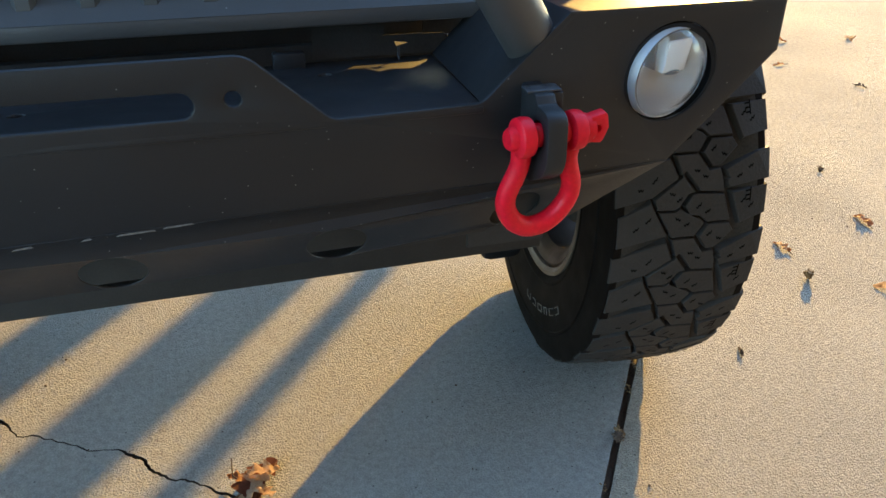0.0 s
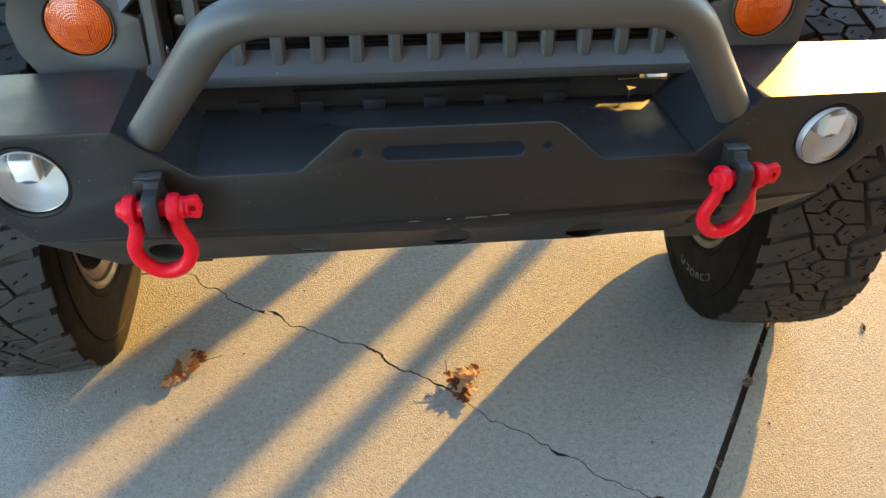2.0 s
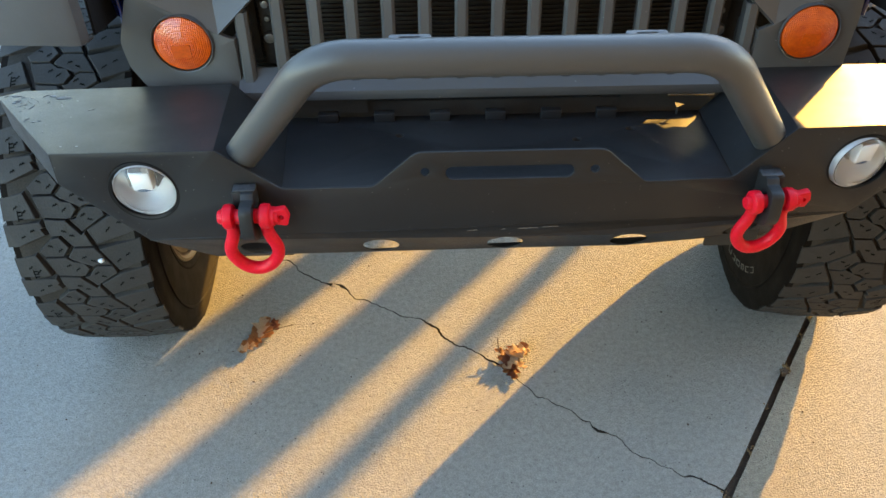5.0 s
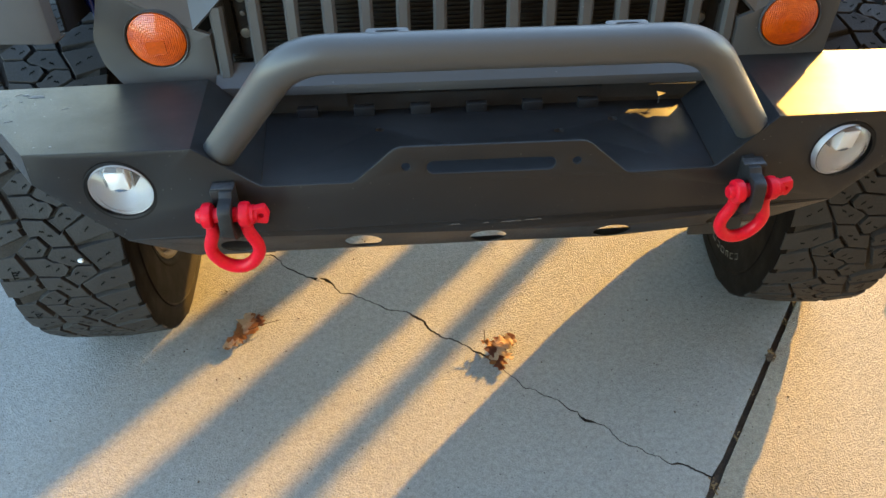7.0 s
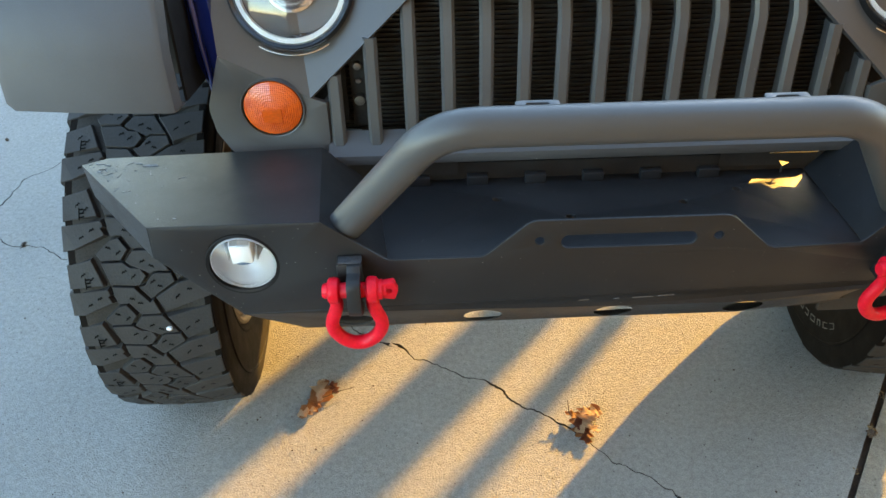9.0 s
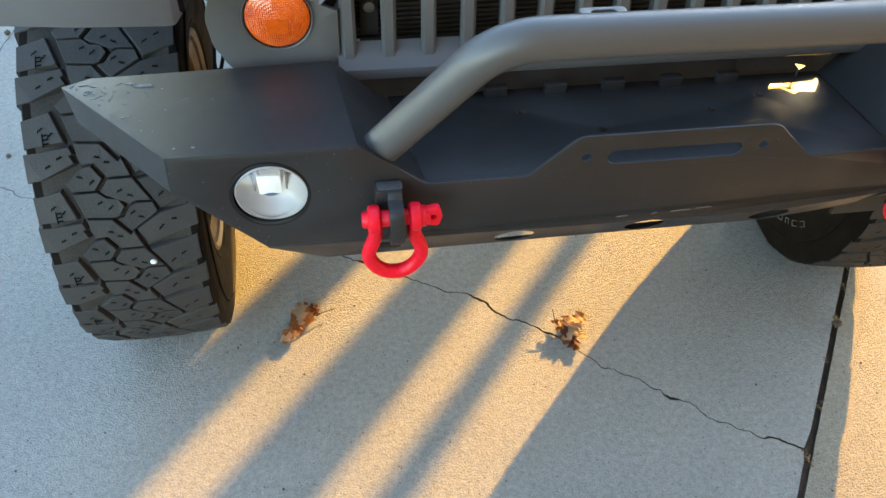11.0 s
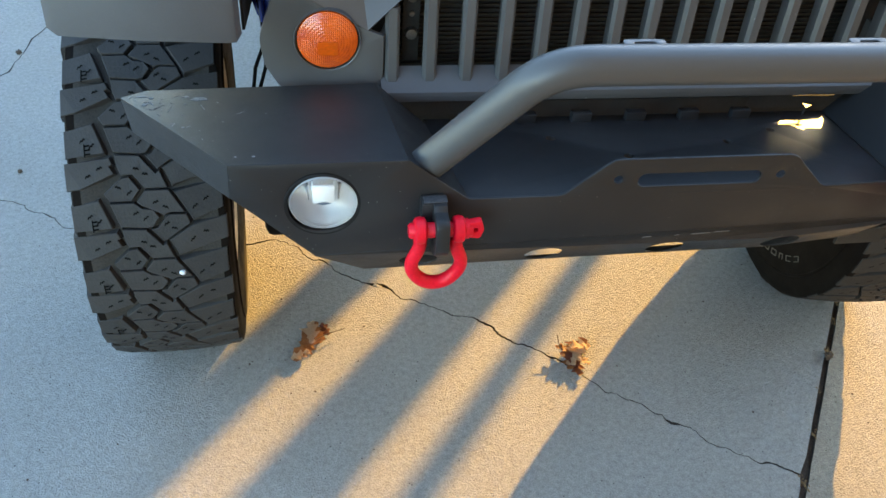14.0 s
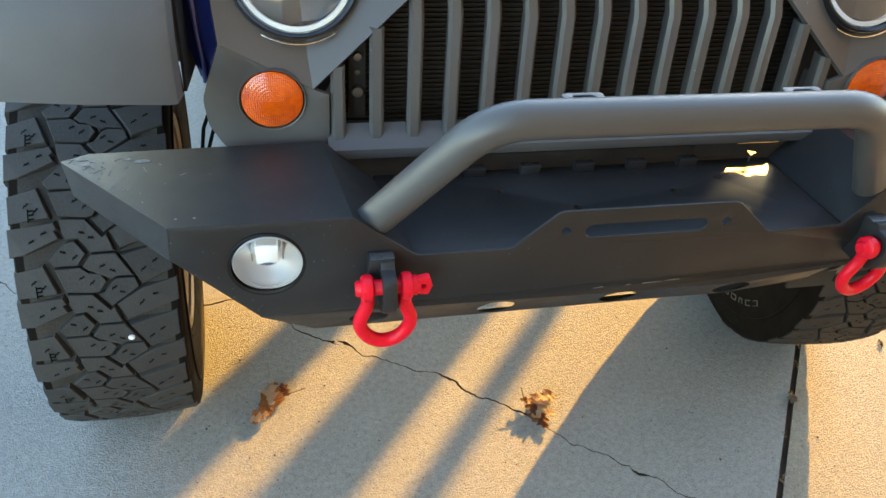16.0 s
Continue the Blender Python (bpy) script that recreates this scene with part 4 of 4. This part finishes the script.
def wheel(m, blocks, letters_side=0, flip=1):
    prof = [(0.246, -0.112), (0.257, -0.126), (0.268, -0.133), (0.270, -0.1355), (0.275, -0.1362), (0.277, -0.1345), (0.30, -0.141), (0.345, -0.146), (0.372, -0.1455), (0.374, -0.148), (0.378, -0.148), (0.380, -0.1445), (0.39, -0.143), (0.405, -0.1435), (0.424, -0.1415), (0.434, -0.1365)]
    prof = [(r, u * 0.965) for r, u in prof]
    bulge = [0.0015 * min(1.0, max(0.0, (r - 0.277) / 0.06)) for r, _ in prof]        # the outer side wall stands out further
    prof = [(r, u - k) for (r, u), k in zip(prof, bulge)] + [(R - TREAD_H - crown(u) + 0.0088 * max(0.0, (abs(u) - 0.085) / 0.045) , u * 0.88) for u in (-0.135, -0.105, -0.085, -0.04, 0, 0.04, 0.085, 0.105, 0.135)] + [(r, -u) for r, u in prof[::-1]]
    prof = [(r, flip * u) for r, u in (prof if flip > 0 else prof[::-1])]
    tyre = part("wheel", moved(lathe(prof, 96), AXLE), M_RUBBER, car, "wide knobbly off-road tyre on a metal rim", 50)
    tyre.matrix_world = m
    tyre.data.materials.append(M_VOID)
    for f in tyre.data.polygons:
        if math.hypot(f.center.y, f.center.z) > 0.425 and abs(f.center.x) < 0.115:
            f.material_index = 1                    # dusty ground between the blocks
    barrel = lathe([(0.240, -0.112), (0.232, -0.116), (0.222, -0.112), (0.214, -0.105), (0.20, -0.09), (0.198, 0.07), (0.21, 0.105), (0.222, 0.112), (0.232, 0.116), (0.240, 0.112), (0.228, 0.104), (0.226, -0.104), (0.240, -0.112)], 72, AXLE)
    spokes = [block(-0.022, 0.022, 0.05, 0.205, -0.02, 0.02, 0.006) for _ in range(6)]
    spokes = [moved(b, AXLE @ Matrix.Translation((0, 0, -0.07 * flip)) @ Matrix.Rotation(i * math.pi / 3, 4, "Z")) for i, b in enumerate(spokes)]
    part("rim", join(barrel, *spokes, lathe([(0.0, -0.04), (0.065, -0.035), (0.07, 0.03), (0.0, 0.04)], 32, AXLE @ Matrix.Translation((0, 0, -0.06 * flip)))), M_RIM, tyre, "pale metal rim")
    for k in (-1, 1):
        part("rim_lip", lathe([(0.238, k * 0.108), (0.240, k * 0.121), (0.249, k * 0.1275), (0.2565, k * 0.1255), (0.258, k * 0.118), (0.250, k * 0.110), (0.238, k * 0.108)], 72, AXLE), M_LIP, tyre, "pale dusty rim lip")
    part("brake_disc", lathe([(0.03, -0.012), (0.15, -0.012), (0.15, 0.012), (0.03, 0.012)], 40, AXLE @ Matrix.Translation((0, 0, 0.04 * flip))), M_DARK, tyre, "dark brake disc")
    if blocks:
        turn = Matrix.Rotation(0 if flip > 0 else math.pi, 4, "Z")
        for i in range(PERIODS):
            for kind in BLOCKS:
                ob = new("tread_block", TREADS[kind])
                ob.parent = tyre
                ob.matrix_basis = turn @ Matrix.Rotation(-(i + PHASE) * P / R, 4, "X")
    if letters_side:
        # raised outlines on the side wall, worn and unreadable
        for i in range(6):
            a = radians(-8 - i * 7.2)
            r0, h, w = 0.331, 0.016, 0.026
            bms = []
            w *= (1.0, 0.8, 1.1, 0.7, 1.0, 0.9)[i]
            for k, (x0, x1, z0, z1) in enumerate(((-w / 2, w / 2, -h / 2, -h / 2 + 0.0018), (-w / 2, w / 2, h / 2 - 0.0018, h / 2), (-w / 2, -w / 2 + 0.0018, -h / 2, h / 2), (w / 2 - 0.0018, w / 2, -h / 2, h / 2))):
                if k == (1, 3, 7, 0, 2, 3)[i]:
                    continue                        # worn away
                bms.append(block(x0, x1, -0.001, 0.001, z0, z1))
            bm = join(*bms)
            q = Matrix.Rotation(a, 4, "X") @ Matrix.Translation((letters_side * 0.1408, 0, -r0)) @ Matrix.Rotation(radians(-90 * letters_side), 4, "Z")
            part("sidewall_mark", moved(bm, q), M_LETTER, tyre, "pale outlined bar on the side wall", 0)
    return tyre


LEFT = pose(-0.886, 0.735, 0.411, 0, 1.6, 3.0)
left_wheel = wheel(LEFT, True, 0, 1)
bm = bmesh.new()
bmesh.ops.create_icosphere(bm, subdivisions=2, radius=0.0055)
for v in bm.verts:
    v.co = Vector((v.co.x * 1.2, v.co.y, v.co.z * 0.8)) * (1 + 0.2 * noise.noise(v.co * 300))
part("stone", moved(bm, LEFT.inverted() @ pose(-0.818, 0.2945, 0.467)), M_WHITE, left_wheel, "white pebble caught in the tread")
wheel(pose(0.869, 0.735, 0.425, 0, -1.0, -6.3) @ Matrix.Diagonal((0.95, 1, 1, 1)), True, -1, -1)
wheel(pose(-0.84, 3.69, 0.425), False)
wheel(pose(0.84, 3.69, 0.425), False)

# ---------------------------------------------------------------- tow shackles
def shackle(m, label):
    """A bow shackle: two eyes, a round bow, and a screw pin with a flat drilled head."""
    ob = thing("tow_shackle", label, "tow shackle", m, "red tow shackles on the bumper")
    path, rad = [], []
    ctrl = [(-0.0268, 0.008, 0.0085), (-0.0268, -0.010, 0.0098), (-0.0248, -0.027, 0.0095), (-0.0290, -0.042, 0.0098), (-0.0365, -0.060, 0.0098), (-0.0355, -0.078, 0.010), (-0.0240, -0.096, 0.0103), (-0.0100, -0.1045, 0.0105), (0.0, -0.1055, 0.0106)]
    ctrl = ctrl + [(-x, z, r) for x, z, r in ctrl[-2::-1]]
    for a, b in zip(ctrl, ctrl[1:]):
        for j in range(3):
            t = j / 3
            path.append((a[0] * (1 - t) + b[0] * t, 0, a[1] * (1 - t) + b[1] * t))
            rad.append(a[2] * (1 - t) + b[2] * t)
    path.append((ctrl[-1][0], 0, ctrl[-1][1]))
    rad.append(ctrl[-1][2])
    for _ in range(2):
        path = [path[0]] + [tuple((Vector(path[i - 1]) + Vector(path[i]) * 2 + Vector(path[i + 1])) / 4) for i in range(1, len(path) - 1)] + [path[-1]]
    bow = tube(path, rad, 20)
    eyes = []
    for s in (-1, 1):
        eyes.append(moved(lathe([(0.0, -0.0085), (0.015, -0.0085), (0.0185, -0.006), (0.0195, 0.0), (0.0185, 0.006), (0.015, 0.0085), (0.0, 0.0085)], 32), Matrix.Translation((s * 0.0268, 0, 0)) @ AXLE))
    part("bow", join(bow, *eyes), M_RED, ob)
    pin = tube([(-0.043, 0, 0), (-0.040, 0, 0), (0.046, 0, 0)], [0.009, 0.0112, 0.0112], 20)
    collar = lathe([(0.0, -0.003), (0.014, -0.003), (0.0145, 0.003), (0.0, 0.003)], 24, Matrix.Translation((0.0375, 0, 0)) @ AXLE)
    head = flat(rounded([(0.037, -0.0125), (0.058, -0.016), (0.063, 0.0), (0.058, 0.017), (0.037, 0.0125)], 0.005, 4), [ring_pts(0.0505, 0.0, 0.0042, 0.0042, 12)], 0.011, FRONT @ Matrix.Translation((0, 0, -0.0055)), 0.0015)
    part("pin", join(pin, collar, head), M_RED, ob, "red screw pin with drilled flat head")
    return ob


shackle(pose(-0.391, -0.040, 0.841, 2, 0, 0), "red painted bow shackle hanging from the bumper")
shackle(pose(0.393, -0.030, 0.841, 6, 0, 6) @ Matrix.Scale(0.96, 4), "red painted bow shackle, slightly askew, pin head chipped")

# ---------------------------------------------------------------- fallen leaves and litter
def oak_leaf(length, width, seed, curl):
    """A dry leaf with deep pointed lobes, a raised rib and curled tips."""
    rnd = random.Random(seed)
    n, lobes = 45, 3
    bm = bmesh.new()
    rows = []
    reach = [[rnd.uniform(0.55, 1.15) for _ in range(lobes + 1)] for _ in range(2)]
    lift = [[rnd.uniform(-0.3, 1.0) for _ in range(lobes + 1)] for _ in range(2)]
    for i in range(n + 1):
        t = i / n
        row = []
        for s in (-1, -0.55, 0, 0.55, 1):
            k = 0 if s < 0 else 1
            ph = t * lobes + 0.5 * k
            m = min(int(ph), lobes)
            f = ph - m
            tooth = max(0.0, 1 - abs(f - 0.62) / (0.62 if f < 0.62 else 0.30)) ** 1.1
            w = width * math.sin(math.pi * min(t * 0.93 + 0.05, 1)) ** 0.6 * (0.34 + 0.66 * tooth * reach[k][m]) * rnd.uniform(0.92, 1.05)
            x, far = s * w, (abs(s) * w / width) ** 1.6
            z = curl * far * width * (0.6 + 1.2 * lift[k][m]) + 0.22 * length * math.sin(t * 2.8) * curl + 0.006 * noise.noise((seed + t * 5, s * 2, 0))
            row.append(bm.verts.new((x * (1 - 0.25 * far * abs(curl)), (t - 0.5) * length + 0.22 * abs(x), z)))
        rows.append(row)
    for a, b in zip(rows, rows[1:]):
        for j in range(4):
            bm.faces.new((a[j], a[j + 1], b[j + 1], b[j]))
    bmesh.ops.solidify(bm, geom=bm.faces[:], thickness=0.0006)
    return bm


def grounded(ob, z=0.0):
    """Sets a thing down so that its lowest point lies at z."""
    bpy.context.view_layer.update()
    low = min((o.matrix_world @ Vector(c)).z for o in (ob, *ob.children_recursive) if o.type == "MESH" for c in [v.co for v in o.data.vertices])
    ob.location.z += z - low
    return ob


def leaf_pile(label, m, leaves, stem):
    ob = thing("dead_leaf", label, "leaf", m)
    for i, (length, width, curl, mat, mm) in enumerate(leaves):
        part("blade", moved(oak_leaf(length, width, i * 5 + len(label), curl), mm), mat, ob)
    part("stem", tube(stem, 0.0011, 6), M_TWIG, ob)
    return grounded(ob, 0.001)


leaf_pile("curled brown dead oak leaf lying by the crack", pose(-0.592, 0.49, 0, 0, 0, -38) @ Matrix.Diagonal((1, 1, 0.8, 1)),
          [(0.135, 0.040, 0.10, M_LEAF, pose(0, 0, 0)), (0.10, 0.036, -0.15, M_LEAF, pose(-0.012, 0.020, 0.004, 2, 8, 20)), (0.075, 0.030, 0.22, M_PALE, pose(-0.016, 0.030, 0.005, 3, -12, 34)),
           (0.06, 0.024, 0.25, M_LEAF, pose(0.004, -0.034, 0.003, 2, 12, -24)), (0.05, 0.020, 0.22, M_PALE, pose(0.006, -0.046, 0.004, 2, 8, -35)), (0.045, 0.018, -0.2, M_RUSSET, pose(0.006, 0.058, 0.006, 5, -6, 60))],
          [(0.004, 0.01, 0.006), (0.024, 0.050, 0.008), (0.046, 0.088, 0.003)])
leaf_pile("crumpled tan and russet dead oak leaf standing on the crack", pose(0.089, 0.392, 0, 0, 0, 60) @ Matrix.Diagonal((1.24, 1.24, 0.9, 1)),
          [(0.078, 0.036, -0.26, M_RUSSET, pose(0.012, 0.006, 0.014, 3, 5, 62)), (0.060, 0.026, 0.20, M_PALE, pose(-0.006, -0.002, 0.008, -6, 5, 75)), (0.048, 0.020, 0.25, M_PALE, pose(0.018, -0.004, 0.016, 4, 8, 30)),
           (0.055, 0.024, -0.2, M_LEAF, pose(-0.014, 0.004, 0.003, -10, 4, 95)), (0.046, 0.022, -0.2, M_RUSSET, pose(-0.028, -0.012, 0.003, -8, -5, 120)), (0.042, 0.016, 0.2, M_LEAF, pose(0.002, 0.024, 0.008, 10, 4, 10)),
           (0.034, 0.014, 0.25, M_PALE, pose(-0.012, -0.020, 0.010, 8, -12, 150))],
          [(-0.008, 0.016, 0.008), (-0.002, 0.035, 0.016), (0.022, 0.048, 0.026)])
for label, place, leaves in (
        ("dry grey-brown leaf on the sunlit slab", (1.56, 0.855), (0.06, 0.02)), ("ragged dry leaf on the sunlit slab", (1.89, 0.92), (0.07, 0.026)),
        ("brown oak leaf lying on the sunlit slab", (1.715, 0.60), (0.11, 0.034)), ("small curled leaf on the sunlit slab", (2.0, 1.24), (0.04, 0.015)),
        ("dry leaf among litter on the slab", (2.78, 2.5), (0.08, 0.026)), ("dry leaf scrap on the slab", (2.72, 1.87), (0.05, 0.02)), ("dry leaf near the slab joint", (2.55, 2.19), (0.06, 0.02)),
        ("dry leaf curled on the slab", (3.16, 2.45), (0.075, 0.03)), ("reddish leaf scrap caught in the crack", (-1.641, 1.222), (0.034, 0.014)), ("thin dry leaf scrap on the slab", (1.176, 0.492), (0.035, 0.008))):
    leaf_pile(label, pose(*place, 0, 0, 0, random.uniform(0, 360)), [(*leaves, 0.4, M_LEAF if leaves[0] > 0.055 else M_TWIG, pose(0, 0, 0))], [(0, leaves[0] * 0.45, 0.003), (0.006, leaves[0] * 0.75, 0.004)])

# spiky seed ball and small grit
def seed_ball(place, label="round brown spiky seed ball on the slab", radius=0.011):
    ob = thing("seed_ball", label, "seed ball", pose(*place, 0.012))
    bm = bmesh.new()
    bmesh.ops.create_icosphere(bm, subdivisions=3, radius=radius)
    for i, v in enumerate(bm.verts):
        v.co *= (1.35 if i % 5 == 0 else 0.92) + 0.16 * noise.noise(v.co * 420)       # short spikes
    part("ball", bm, M_LITTER if radius > 0.01 else M_TWIG, ob)
    return grounded(ob, 0.0)


seed_ball((1.527, 0.705))
seed_ball((joint_x(0.320), 0.320), "spiky tan seed ball lodged in the slab joint", 0.0095)
seed_ball((-1.643, 2.031), "small dark seed ball by the crack", 0.009)
seed_ball((-1.465, 1.274), "small brown seed on the grey slab", 0.006)
seed_ball((-1.992, 1.934), "tiny dark seed on the grey slab", 0.006)
chip = thing("concrete_chip", "pale broken chip of concrete lying in the crack", "chip", pose(-0.400, 0.692, 0, 0, 0, -32))
bm = block(-0.014, 0.014, -0.006, 0.006, -0.012, 0.0005, 0.002)
for v in bm.verts:
    v.co += Vector((0.002 * noise.noise(v.co * 130), 0.003 * noise.noise(v.co * 170 + Vector((3, 1, 2))), 0))
part("fragment", bm, M_SLAB, chip)
bm = bmesh.new()
rnd = random.Random(8)
spots = [(rnd.uniform(-1.9, 1.3), rnd.uniform(-0.2, 1.3)) for _ in range(150)] + [(rnd.gauss(1.95, 0.25), rnd.gauss(1.05, 0.25)) for _ in range(60)] + [(-1.647, 2.037), (-1.468, 1.266), (-1.553, 0.896), (-0.409, 0.345), (-0.577, 0.271)]
for x, y in spots:
    r = rnd.choice((0.0012, 0.0016, 0.002, 0.0028))
    bmesh.ops.create_icosphere(bm, subdivisions=1, radius=r, matrix=Matrix.Translation((x, y, r * 0.5)) @ Matrix.Diagonal((1, rnd.uniform(0.6, 1.4), 0.7, 1)))
tagged(part("grit", bm, M_TWIG, None, "", 0), "scattered dark grit and crumbs on the concrete", "grit", kind="stuff")
for y, count, spread, big in ((0.336, 60, 0.0075, 0.0046), (0.10, 14, 0.009, 0.003), (0.45, 14, 0.012, 0.003), (0.52, 16, 0.014, 0.0034), (0.22, 8, 0.010, 0.0026), (-0.03, 18, 0.010, 0.0034), (0.62, 18, 0.016, 0.0034)):
    bm = bmesh.new()
    for _ in range(count):
        m = Matrix.Translation((joint_x(y) + rnd.gauss(0, min(spread * 0.7, 0.0045)), y + rnd.gauss(0, spread), rnd.uniform(-0.006, 0.011 if count > 40 else 0.004))) @ Matrix.Rotation(rnd.uniform(0, 3), 4, "Z") @ Matrix.Diagonal((1.5, 0.7, 0.7, 1))
        bmesh.ops.create_icosphere(bm, subdivisions=1, radius=rnd.uniform(0.0014, big), matrix=m)
    tagged(part("joint_debris", bm, M_LITTER, None, "", 0), "clump of tan seeds and dirt in the slab joint", "debris", kind="stuff")

# posts beyond the car, known by the bars of shade that they throw under it
def post(place, width, height, label, material):
    ob = thing("wooden_post", label, "post", pose(*place, 0, 0, 0, -SUN_AZ), "posts beside the driveway")
    part("shaft", block(-width / 2, width / 2, -width / 2, width / 2, 0, height, 0.006), material, ob)
    part("cap", block(-width / 2 - 0.012, width / 2 + 0.012, -width / 2 - 0.012, width / 2 + 0.012, height, height + 0.03, 0.006), material, ob)


ACROSS, ALONG = Vector((math.cos(radians(SUN_AZ)), -math.sin(radians(SUN_AZ)))), Vector((math.sin(radians(SUN_AZ)), math.cos(radians(SUN_AZ))))
M_POST = surface("weathered timber", (0.30, 0.25, 0.19), rough=0.8, var=0.2, scale=12, fine=200, bump=0.4)
for low, high, far in ((-0.930, -0.765, 5.1), (-0.638, -0.440, 5.3), (-0.345, -0.270, 5.3)):
    spot = ACROSS * (low + high) / 2 + ALONG * far
    post((spot.x, spot.y), high - low, 2.2, "weathered timber post standing beside the driveway", M_POST)

# unseen wall added behind the walk to shut off part of the sky
tagged(part("wall_house", block(-0.9, 9.0, -1.85, -1.65, 0.0, 8.5), M_WALL, None, "", 0), "unseen dark wall added facing the car to block sky", "wall", kind="structure")
